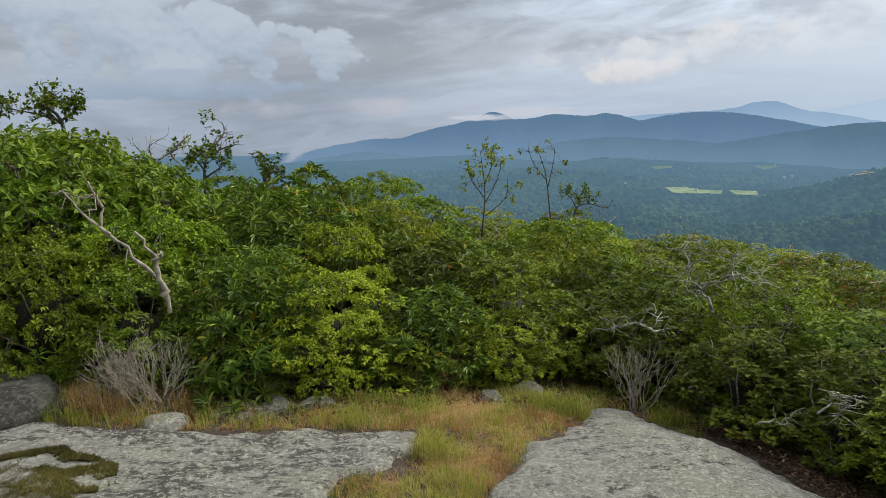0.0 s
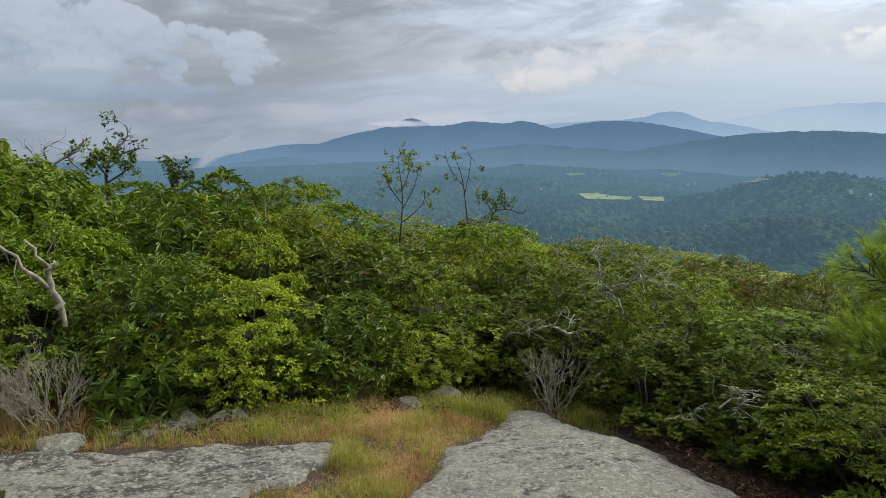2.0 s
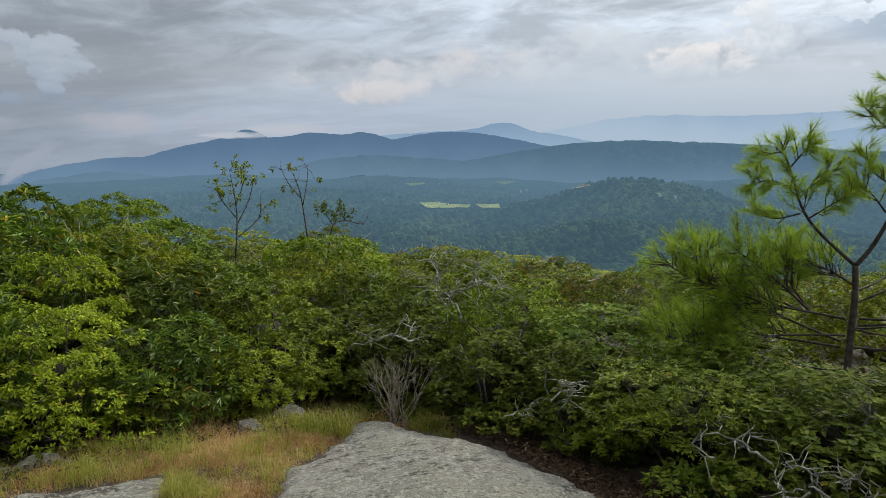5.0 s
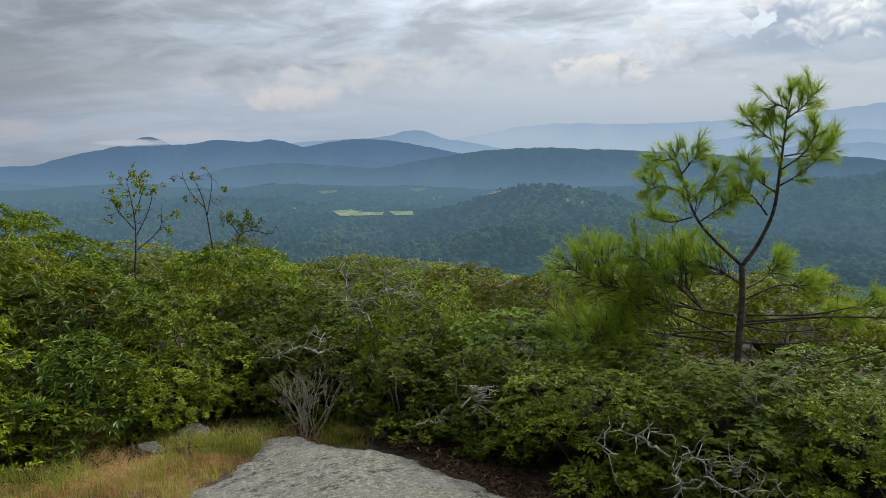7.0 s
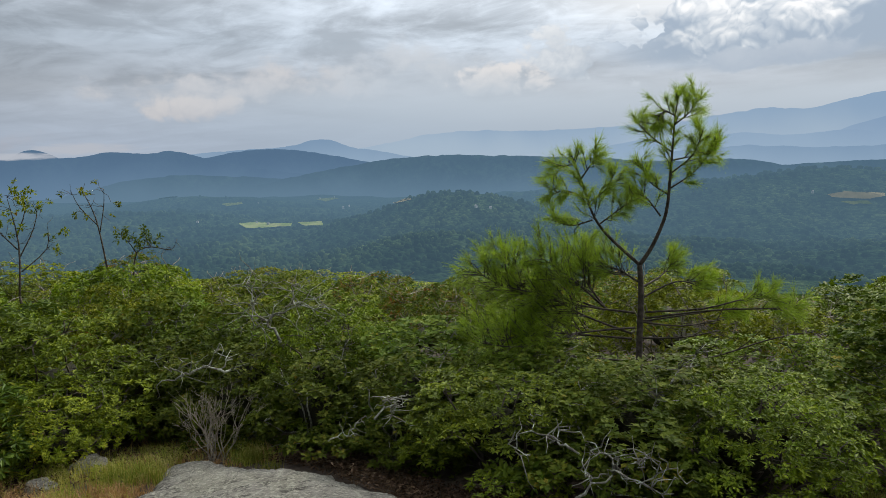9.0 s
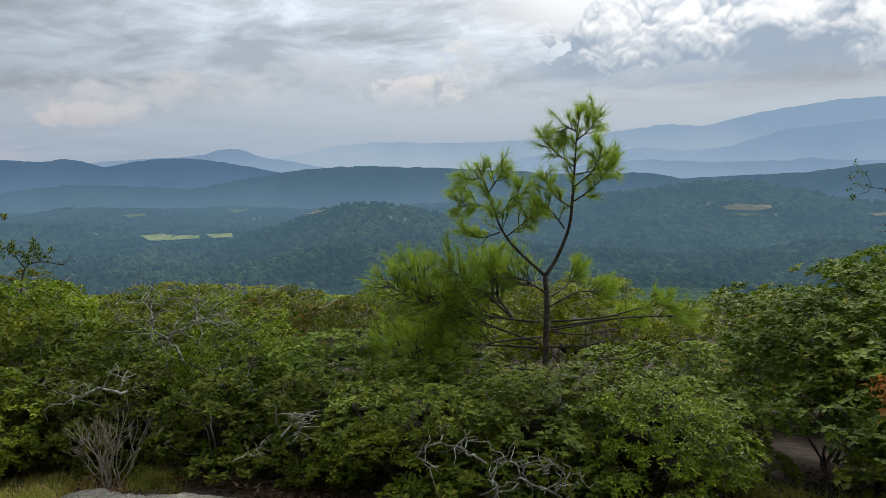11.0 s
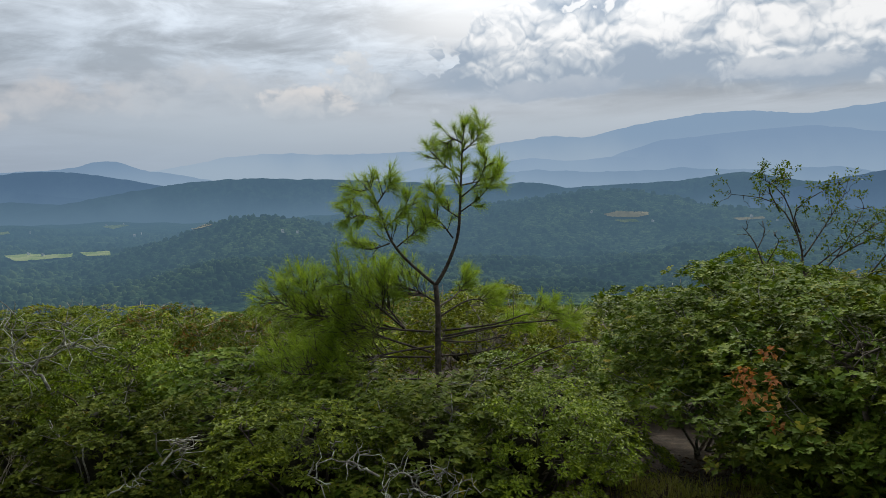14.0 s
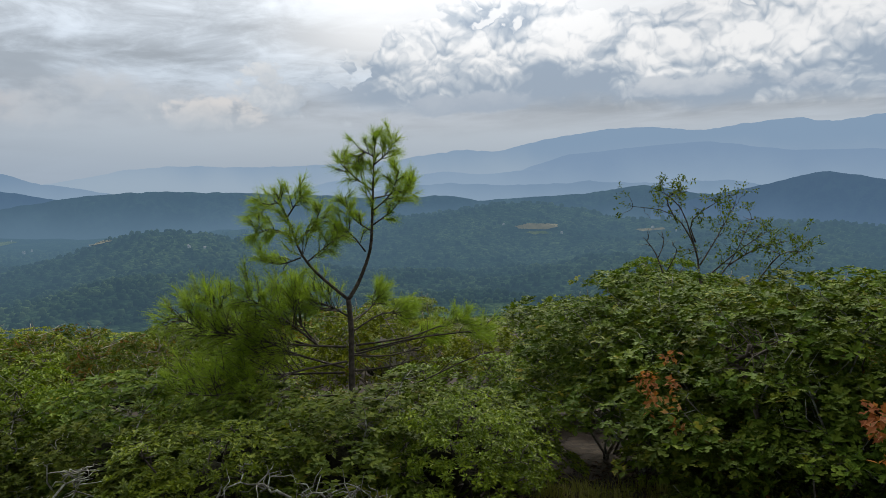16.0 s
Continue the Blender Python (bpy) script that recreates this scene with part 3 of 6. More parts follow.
LEAVES = {  # leaves in a tuft, outline, material, how far a tuft's leaves stand apart
    "rhodo": (11, blade_leaf(0.104, 0.025, 0.3, 0.2, 0.55), "RHODO", 0.012),
    "laurel": (10, small_leaf(0.054, 0.022), "LAUREL", 0.012),
    "azalea": (10, small_leaf(0.045, 0.021), "AZALEA", 0.011),
    "huckle": (10, small_leaf(0.038, 0.019), "HUCKLE", 0.011),
    "oak": (7, oak_leaf(0.07, 0.046), "OAK", 0.02),
    "bigoak": (7, lobed_leaf(0.064, 0.048), "OAK", 0.02),
    "young": (8, small_leaf(0.066, 0.031), "OAK_LIGHT", 0.025),
    "withered": (5, oak_leaf(0.10, 0.07), "DEAD_LEAF", 0.03),
}
LEAF_MATERIAL = {"RHODO": RHODO, "LAUREL": LAUREL, "AZALEA": AZALEA, "HUCKLE": HUCKLE, "OAK": OAK, "OAK_LIGHT": OAK_LIGHT, "DEAD_LEAF": DEAD_LEAF}


def tufts_of(name, kind, pts, nor, rng, grow=1.0, rise=0.9):
    """Leaves set in tufts at the points, turned outward and up."""
    per, leaf, m, gap = LEAVES[kind]
    n = len(pts)
    axis = nor + np.array([0, 0, rise])
    axis /= np.maximum(np.linalg.norm(axis, axis=1), 1e-6)[:, None]
    P = np.repeat(pts, per, 0)
    A = np.repeat(axis, per, 0)
    turn = np.tile(np.arange(per) * 2.4, n) + np.repeat(rng.uniform(0, 6.28, n), per)
    ref = np.cross(A, np.tile([0.3, 0.5, 0.81], (len(A), 1)))
    ref /= np.maximum(np.linalg.norm(ref, axis=1), 1e-6)[:, None]
    oth = np.cross(A, ref)
    side = ref * np.cos(turn)[:, None] + oth * np.sin(turn)[:, None]
    lift = rng.uniform(0.15, 0.9, len(A)) if kind == "rhodo" else rng.uniform(-0.3, 0.8, len(A))
    D = side + A * lift[:, None] + rng.normal(0, 0.12, A.shape)
    P = P + side * 0.006 + A * rng.uniform(-1, 1, len(A))[:, None] * gap
    S = rng.uniform(0.65, 1.15, len(A)) * grow
    return leaves_mesh(name, leaf, P, D, S, rng), LEAF_MATERIAL[m]


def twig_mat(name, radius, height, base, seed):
    """A near-black core added for the shade deep inside a shrub."""
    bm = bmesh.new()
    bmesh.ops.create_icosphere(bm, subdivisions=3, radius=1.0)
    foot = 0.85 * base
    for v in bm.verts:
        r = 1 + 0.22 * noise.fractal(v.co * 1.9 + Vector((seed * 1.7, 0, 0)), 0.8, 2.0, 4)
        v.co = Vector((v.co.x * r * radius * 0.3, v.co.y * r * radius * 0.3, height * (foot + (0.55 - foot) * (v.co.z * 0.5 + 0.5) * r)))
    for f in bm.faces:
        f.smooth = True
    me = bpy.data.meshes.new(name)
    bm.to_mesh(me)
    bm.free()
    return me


def bush(name, kind, seed, radius, height, tufts, label, category="shrub", pads=30, floor=0.13, low=-0.2, grow=1.0, wood=BARK, sticks=2, flat=0.6):
    """A shrub: crooked stems carrying flat cushions of leaf tufts, open and dark between them."""
    rng = np.random.default_rng(seed)
    root = new(name)
    tagged(root, label, category)
    cl = pads_of(rng, radius, height, pads, floor)
    soup = Soup()
    for i, (c, s) in enumerate(cl):
        foot = Vector((rng.uniform(-0.2, 0.2) * radius, rng.uniform(-0.2, 0.2) * radius, -0.08))
        pts = wander(rng, foot, c, 5, 0.07)
        if i % 2:
            continue
        tube(soup, pts, taper(0.015, 0.006, len(pts)), 4)
        for j in range(sticks * 2):
            d = rng.normal(0, 1, 3)
            d[2] = abs(d[2]) * 0.8
            d /= np.linalg.norm(d)
            tube(soup, wander(rng, c, c + d * s * rng.uniform(0.85, 1.3) * (1.25 if wood is DEAD_WOOD else 1.0), 3, 0.14), [0.006, 0.005, 0.004, 0.002], 3)
    part("trunk", soup.mesh(name + "_trunk", True), wood, root)
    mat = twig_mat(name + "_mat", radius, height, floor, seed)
    part("twig_mat", mat, SHADE_CORE, root, "near-black core standing in for the shade inside the crown")
    pts, nor = cap_points(rng, cl, tufts, low, flat)
    me, m = tufts_of(name + "_crown", kind, pts, nor, rng, grow)
    part("crown", me, m, root)
    return root

# ---- ground and distance ----


def build_ground():
    azs = [a * 3.0 for a in range(-60, -14)] + [-42 + 0.8 * i for i in range(0, 180)] + [102 + 3.0 * i for i in range(0, 26)]
    rs = [0.0] + [0.25 * i for i in range(1, 24)] + [6 + 0.5 * i for i in range(0, 38)]
    r = 25.0
    while r < 4900:
        rs.append(r)
        r *= 1.07 if r < 1000 else 1.016
    rs.append(4920.0)
    verts, faces = [], []
    n = len(azs)
    for r in rs:
        for a in azs:
            z = near_height(r, a) if r < 25 else far_height(r, a)
            if r < 12:
                z += 0.02 * noise.fractal(Vector((r * math.sin(radians(a)) * 1.5, r * math.cos(radians(a)) * 1.5, 0)), 1.0, 2.0, 3)
            verts.append((r * math.sin(radians(a)), r * math.cos(radians(a)), z))
    for i in range(len(rs) - 1):
        for j in range(n):
            k = (j + 1) % n
            faces.append((i * n + j, (i + 1) * n + j, (i + 1) * n + k, i * n + k))
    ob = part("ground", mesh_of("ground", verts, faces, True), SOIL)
    tagged(ob, "mountain slope with leaf litter falling to a wooded hazy valley", "ground", kind="structure")


build_ground()


def ridge(name, d, rows, mat, label, deep=7.0, rough=0.06, spur=1.0, seed=0):
    """A mountain ridge seen across the valley: its crest and the face towards us, with spurs."""
    verts, faces = [], []
    a0, a1 = rows[0][0], rows[-1][0]
    n = int((a1 - a0) / 0.12) + 1
    m = 22
    xs, ys = [r[0] for r in rows], [r[1] for r in rows]
    for i in range(n):
        a = a0 + (a1 - a0) * i / (n - 1)
        # rounded profile between the summits
        crest = sum(float(np.interp(a + o, xs, ys)) * w for o, w in ((-0.7, 0.2), (-0.3, 0.2), (0, 0.2), (0.3, 0.2), (0.7, 0.2)))
        crest += rough * (1.6 * noise.fractal(Vector((a * 0.7, seed, 0)), 1.0, 2.0, 2) + 0.5 * noise.fractal(Vector((a * 3.0, seed, 0)), 1.0, 2.0, 3 if d < 4000 else 1))
        for j in range(m):
            u = j / (m - 1)
            fold = noise.fractal(Vector((a * 0.35 + u * 0.6, u * 1.5, seed + 3.0)), 1.0, 2.0, 4) * spur
            dd = d * (1 - 0.022 * u) + fold * 26 * math.sin(math.pi * min(1, u * 1.2 + 0.02))
            el = crest - deep * u * (0.55 + 0.45 * u)
            p = bearing(a)
            verts.append((p.x * dd, p.y * dd, EYE + dd * math.tan(radians(el))))
    for i in range(n - 1):
        for j in range(m - 1):
            faces.append((i * m + j, (i + 1) * m + j, (i + 1) * m + j + 1, i * m + j + 1))
    ob = part(name, mesh_of(name, verts, faces, True), mat)
    tagged(ob, label, "mountain", kind="structure")


# ridge colours with distance haze and low mist painted in as emission
BACK_A = backdrop_material("blue_mountain", 2500.0, (0.101, 0.180, 0.292), painted_mist=(-330.0, -60.0, (0.15, 0.245, 0.36)))
BACK_B = backdrop_material("pale_blue_mountain", 1300.0, (0.20, 0.305, 0.445), painted_mist=(-230.0, 60.0, (0.315, 0.43, 0.56)))
BACK_C = backdrop_material("faint_mountain", 900.0, (0.265, 0.38, 0.53), painted_mist=(-120.0, 260.0, (0.40, 0.50, 0.605)))
BACK_F = backdrop_material("far_range", 1000.0, (0.235, 0.345, 0.50), painted_mist=(-150.0, 190.0, (0.335, 0.45, 0.58)))
BACK_D = backdrop_material("wooded_hill", 3000.0, (0.103, 0.186, 0.275), painted_mist=(-330.0, -120.0, (0.135, 0.225, 0.315)))
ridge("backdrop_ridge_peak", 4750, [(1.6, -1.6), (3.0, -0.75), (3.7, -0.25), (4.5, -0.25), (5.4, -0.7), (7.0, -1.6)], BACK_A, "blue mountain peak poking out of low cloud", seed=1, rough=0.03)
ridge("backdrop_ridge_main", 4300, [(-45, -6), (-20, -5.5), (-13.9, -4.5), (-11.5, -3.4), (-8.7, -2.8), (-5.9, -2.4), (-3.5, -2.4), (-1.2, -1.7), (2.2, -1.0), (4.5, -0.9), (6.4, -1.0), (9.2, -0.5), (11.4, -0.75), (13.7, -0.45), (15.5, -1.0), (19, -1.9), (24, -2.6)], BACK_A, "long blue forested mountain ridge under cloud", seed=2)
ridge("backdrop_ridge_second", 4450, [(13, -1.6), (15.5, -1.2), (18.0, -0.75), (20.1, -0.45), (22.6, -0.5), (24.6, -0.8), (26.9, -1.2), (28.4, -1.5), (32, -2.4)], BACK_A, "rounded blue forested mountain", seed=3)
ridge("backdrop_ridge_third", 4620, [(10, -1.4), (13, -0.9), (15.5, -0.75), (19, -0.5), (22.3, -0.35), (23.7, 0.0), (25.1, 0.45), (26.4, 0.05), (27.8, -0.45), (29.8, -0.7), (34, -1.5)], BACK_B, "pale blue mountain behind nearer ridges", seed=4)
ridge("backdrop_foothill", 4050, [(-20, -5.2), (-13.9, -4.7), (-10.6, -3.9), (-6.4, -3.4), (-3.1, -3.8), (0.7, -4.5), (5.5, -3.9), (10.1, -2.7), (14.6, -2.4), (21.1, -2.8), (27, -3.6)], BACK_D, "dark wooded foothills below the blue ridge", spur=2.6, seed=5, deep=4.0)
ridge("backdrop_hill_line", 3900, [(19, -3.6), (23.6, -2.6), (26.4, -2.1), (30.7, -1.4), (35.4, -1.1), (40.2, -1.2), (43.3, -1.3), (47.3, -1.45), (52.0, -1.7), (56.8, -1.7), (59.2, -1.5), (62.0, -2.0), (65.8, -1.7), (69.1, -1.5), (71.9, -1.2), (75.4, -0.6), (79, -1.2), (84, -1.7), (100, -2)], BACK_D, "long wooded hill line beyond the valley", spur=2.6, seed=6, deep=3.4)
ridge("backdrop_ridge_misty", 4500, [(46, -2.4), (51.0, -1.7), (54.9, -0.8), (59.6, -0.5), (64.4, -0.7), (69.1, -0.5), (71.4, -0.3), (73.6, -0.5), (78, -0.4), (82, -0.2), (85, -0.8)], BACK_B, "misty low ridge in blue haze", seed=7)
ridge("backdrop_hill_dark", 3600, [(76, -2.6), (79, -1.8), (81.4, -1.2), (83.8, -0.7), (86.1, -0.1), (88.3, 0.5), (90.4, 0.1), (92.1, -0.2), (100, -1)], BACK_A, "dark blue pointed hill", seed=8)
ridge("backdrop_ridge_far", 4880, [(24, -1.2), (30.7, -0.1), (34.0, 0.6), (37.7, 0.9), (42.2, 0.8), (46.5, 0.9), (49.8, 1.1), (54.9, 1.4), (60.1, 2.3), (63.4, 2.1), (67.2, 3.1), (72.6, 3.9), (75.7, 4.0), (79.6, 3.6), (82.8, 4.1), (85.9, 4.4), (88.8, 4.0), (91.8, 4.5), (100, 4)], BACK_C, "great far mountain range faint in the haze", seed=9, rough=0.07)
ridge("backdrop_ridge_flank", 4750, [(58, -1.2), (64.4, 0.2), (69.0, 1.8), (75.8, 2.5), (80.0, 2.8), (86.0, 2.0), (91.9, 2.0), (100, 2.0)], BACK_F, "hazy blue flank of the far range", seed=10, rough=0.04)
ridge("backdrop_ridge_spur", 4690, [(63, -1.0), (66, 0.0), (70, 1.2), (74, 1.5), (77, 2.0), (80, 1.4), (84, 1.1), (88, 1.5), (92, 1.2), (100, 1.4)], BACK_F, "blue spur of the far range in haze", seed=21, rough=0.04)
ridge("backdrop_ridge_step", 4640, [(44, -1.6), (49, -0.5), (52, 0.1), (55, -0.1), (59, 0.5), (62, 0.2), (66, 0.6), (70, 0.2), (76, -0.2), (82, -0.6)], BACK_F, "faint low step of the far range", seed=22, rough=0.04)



def crown_material():
    m, k = material("valley_woods")
    pos = k.add("ShaderNodeNewGeometry").outputs["Position"]
    isl = k.add("ShaderNodeNewGeometry").outputs["Random Per Island"]
    wide = k.noise(pos, 0.0042, 5.0, 0.6)
    col = k.stops(isl, [(0.0, (0.020, 0.040, 0.019)), (0.55, (0.050, 0.086, 0.034)), (1.0, (0.11, 0.155, 0.058))])
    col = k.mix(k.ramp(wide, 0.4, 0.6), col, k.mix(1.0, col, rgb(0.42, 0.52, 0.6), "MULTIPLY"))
    # the crowns take the same emissive haze
    finish(k, painted_haze(k, pos, col, VALLEY_REACH, VALLEY_HAZE))
    return m


VALLEY = crown_material()


def far_woods():
    """Crowns of the woods on the slopes below and over the valley floor."""
    rng = np.random.default_rng(3)
    ring = [(math.cos(a), math.sin(a)) for a in np.arange(6) * math.pi / 3]
    V0 = np.array([(x, y, -0.25) for x, y in ring] + [(x * 0.72, y * 0.72, 0.6) for x, y in ring] + [(0, 0, 1.0)])
    F0 = np.array([(i, (i + 1) % 6, 6 + (i + 1) % 6) for i in range(6)] + [(i, 6 + (i + 1) % 6, 6 + i) for i in range(6)] + [(6 + i, 6 + (i + 1) % 6, 12) for i in range(6)])
    V, F = [], []
    n = 0
    while n < 11000:
        az, r = rng.uniform(-14, 96), 1250 * (3300 / 1250) ** (rng.uniform(0, 1) ** 1.2)
        p = spot(az, r)
        if math.degrees(math.atan2(p.z - EYE, r)) < -11.2 or any(inside(f, p.x, p.y) > -12 for f in FIELDS):
            continue
        s = rng.uniform(4.0, 8.5) * (0.8 + r / 6000)
        v = V0 * np.array([s, s, s * rng.uniform(0.8, 1.3)]) * (1 + rng.normal(0, 0.14, (len(V0), 1))) + np.array([p.x, p.y, p.z + s * 0.2])
        V.append(v)
        F.append(F0 + n * len(V0))
        n += 1
    ob = part("far_woods", mesh_of("far_woods", np.concatenate(V).tolist(), np.concatenate(F).tolist(), True), VALLEY)
    tagged(ob, "hazy deciduous woods covering the valley slopes", "forest", kind="stuff")




def field_material(name, a, b):
    m, k = material(name)
    pos = k.add("ShaderNodeNewGeometry").outputs["Position"]
    col = k.mix(k.ramp(k.noise(pos, 0.03, 4.0), 0.35, 0.65), rgb(*a), rgb(*b))
    # glowing haze is mixed over fields and houses too
    finish(k, painted_haze(k, pos, col, 3600.0, VALLEY_HAZE))
    return m


HAY = field_material("mown_meadow", (0.24, 0.32, 0.12), (0.38, 0.42, 0.2))
PASTURE = field_material("rough_pasture", (0.12, 0.17, 0.08), (0.22, 0.26, 0.12))
TAN = field_material("dry_field", (0.27, 0.24, 0.15), (0.34, 0.30, 0.19))


FIELDS = []


def meadow(rows, mat, label):
    """A clearing on the valley floor with a ragged wooded edge, from its outline's directions."""
    out = []
    for i, (az, el) in enumerate(rows):
        az2, el2 = rows[(i + 1) % len(rows)]
        for j in range(6):
            u = j / 6
            a, e = az + (az2 - az) * u, el + (el2 - el) * u
            a += 0.16 * noise.noise(Vector((a * 2.3, e * 5, 4)))
            e += 0.05 * noise.noise(Vector((a * 3, e * 9, 1)))
            out.append(spot(a, meet(a, e)))
    FIELDS.append([(p.x, p.y) for p in out])
    c = sum(out, Vector()) / len(out)
    verts, faces, n = [], [], len(out)
    for t in (1.0, 0.75, 0.5, 0.25, 0.0):
        for p in out:
            q = c.lerp(p, t)
            verts.append((q.x, q.y, ground_at(q.x, q.y) + 6.0))
    for ring in range(4):
        for i in range(n):
            k = (i + 1) % n
            faces.append((ring * n + i, ring * n + k, ring * n + n + k, ring * n + n + i))
    ob = part("meadow", mesh_of("meadow", verts, faces), mat)
    tagged(ob, label, "field", kind="structure")


meadow([(18.2, -6.55), (19.7, -6.5), (21.0, -6.7), (22.6, -6.7), (22.4, -6.95), (20.4, -7.0), (18.9, -7.0)], HAY, "bright mown meadow in the valley")
meadow([(22.9, -6.65), (25.0, -6.65), (25.1, -7.0), (23.6, -6.95)], HAY, "bright mown meadow edged by trees")
meadow([(18.9, -4.05), (20.0, -3.75), (22.2, -3.7), (22.6, -3.95), (21.0, -4.15), (19.4, -4.3)], PASTURE, "pale green meadow across the valley")
meadow([(22.7, -3.75), (24.2, -3.7), (24.1, -3.9), (22.9, -3.95)], TAN, "small tan field beside the meadow")
meadow([(64.9, -4.3), (66.0, -4.05), (68.5, -4.05), (68.6, -4.3), (67.5, -4.55), (65.4, -4.5)], TAN, "sunlit tan hayfield on the hillside")
meadow([(65.8, -4.75), (67.6, -4.7), (67.8, -4.9), (66.4, -4.95)], PASTURE, "green pasture below the hayfield")
meadow([(27.5, -3.9), (29.4, -3.8), (29.6, -3.95), (28.0, -4.05)], PASTURE, "narrow distant meadow")
meadow([(31.0, -5.15), (32.4, -4.9), (32.6, -5.0), (31.4, -5.25)], TAN, "bare cut bank on the hillside")
meadow([(74.8, -4.4), (77.0, -4.2), (77.2, -4.35), (75.4, -4.55)], TAN, "tan clearing with a farm")
meadow([(24.6, -4.75), (26.0, -4.6), (26.6, -4.7), (25.4, -4.95)], PASTURE, "small pasture among the valley woods")
meadow([(17.0, -4.9), (18.6, -4.8), (18.8, -4.95), (17.4, -5.1)], PASTURE, "strip of rough pasture in the valley")
meadow([(12.0, -4.1), (13.6, -4.0), (13.8, -4.15), (12.4, -4.25)], PASTURE, "faint clearing below the blue ridge")

PAINT = field_material("white_siding", (0.8, 0.8, 0.78), (0.86, 0.86, 0.84))
ROOF = field_material("grey_roof", (0.35, 0.35, 0.36), (0.5, 0.5, 0.5))


def house(az, el, w, seed):
    d = meet(az, el)
    root = new("house")
    root.location = spot(az, d, 9.0)
    root.rotation_euler = (0, 0, seed * 1.3)
    tagged(root, "small white house with pitched roof far off", "house", group="houses in the valley")
    w *= 0.62
    l, h = w * 0.6, w * 0.32
    v = [(-w / 2, -l / 2, -4), (w / 2, -l / 2, -4), (w / 2, l / 2, -4), (-w / 2, l / 2, -4), (-w / 2, -l / 2, h), (w / 2, -l / 2, h), (w / 2, l / 2, h), (-w / 2, l / 2, h), (-w / 2, 0, h * 1.7), (w / 2, 0, h * 1.7)]
    part("wall", mesh_of("house_wall", v, [(0, 1, 5, 4), (1, 2, 6, 9, 5), (2, 3, 7, 6), (3, 0, 4, 8, 7)]), PAINT, root)
    o = 0.6
    r = [(-w / 2 - o, -l / 2 - o, h - 0.3), (w / 2 + o, -l / 2 - o, h - 0.3), (w / 2 + o, 0, h * 1.7 + 0.3), (-w / 2 - o, 0, h * 1.7 + 0.3), (-w / 2 - o, l / 2 + o, h - 0.3), (w / 2 + o, l / 2 + o, h - 0.3)]
    part("roof", mesh_of("house_roof", r, [(0, 1, 2, 3), (3, 2, 5, 4)]), ROOF, root)


for i, (az, el, w) in enumerate([(26.8, -5.6, 17), (38.1, -5.75, 15), (15.1, -6.4, 13), (26.6, -3.5, 18), (12.9, -4.1, 16), (38.6, -4.15, 18), (19.7, -6.6, 14), (39.3, -5.85, 10), (76.2, -4.3, 16), (20.6, -6.75, 12), (27.3, -5.45, 12), (39.4, -4.2, 12), (78.0, -4.5, 12), (19.9, -5.0, 12), (24.9, -4.7, 12), (26.1, -4.65, 13), (28.0, -4.3, 12), (64.0, -4.2, 14), (68.9, -4.9, 12), (46.8, -4.9, 12), (47.6, -5.1, 14)]):
    house(az, el, w, i)


far_woods()


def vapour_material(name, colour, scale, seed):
    """Self-glowing mist: thickest in the middle of its sheet, torn by noise."""
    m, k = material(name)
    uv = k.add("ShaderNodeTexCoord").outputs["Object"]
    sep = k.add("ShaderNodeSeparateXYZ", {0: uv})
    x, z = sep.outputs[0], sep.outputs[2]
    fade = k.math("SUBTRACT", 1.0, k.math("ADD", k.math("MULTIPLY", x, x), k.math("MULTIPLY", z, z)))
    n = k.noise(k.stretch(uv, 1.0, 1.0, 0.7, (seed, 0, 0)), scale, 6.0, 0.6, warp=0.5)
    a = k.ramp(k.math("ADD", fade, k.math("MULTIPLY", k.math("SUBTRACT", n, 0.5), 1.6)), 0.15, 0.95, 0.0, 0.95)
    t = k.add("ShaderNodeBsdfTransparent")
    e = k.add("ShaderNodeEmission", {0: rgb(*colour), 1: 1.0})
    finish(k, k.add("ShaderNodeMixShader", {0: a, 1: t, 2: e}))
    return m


def vapour(name, az, el, wa, we, d, mat, label, turn=0.0):
    """A drifting sheet of cloud in front of the far mountains; its own half sizes are 1."""
    verts, faces = [], []
    for i in range(13):
        for j in range(7):
            verts.append((-1 + i / 6, 0.0, -1 + j / 3))
    for i in range(12):
        for j in range(6):
            faces.append((i * 7 + j, (i + 1) * 7 + j, (i + 1) * 7 + j + 1, i * 7 + j + 1))
    ob = part(name, mesh_of(name, verts, faces), mat)
    p = aim(az, el, d)
    ob.matrix_world = Matrix.Translation(p) @ Matrix.Rotation(radians(-az), 4, "Z") @ Matrix.Rotation(radians(turn), 4, "Y") @ Matrix.Diagonal((d * radians(wa), 1, d * radians(we), 1))
    ob.visible_shadow = False
    tagged(ob, label, "cloud", kind="structure")


MIST = vapour_material("cap_cloud", (0.47, 0.50, 0.56), 1.6, 0.0)
WISP = vapour_material("valley_fog", (0.31, 0.355, 0.43), 2.2, 4.0)
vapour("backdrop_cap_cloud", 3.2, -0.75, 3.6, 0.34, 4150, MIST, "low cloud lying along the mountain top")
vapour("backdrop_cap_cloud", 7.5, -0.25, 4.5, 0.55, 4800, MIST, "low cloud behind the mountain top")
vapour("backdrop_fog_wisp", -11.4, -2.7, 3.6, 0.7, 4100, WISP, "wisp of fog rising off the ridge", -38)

# ---- rock ----


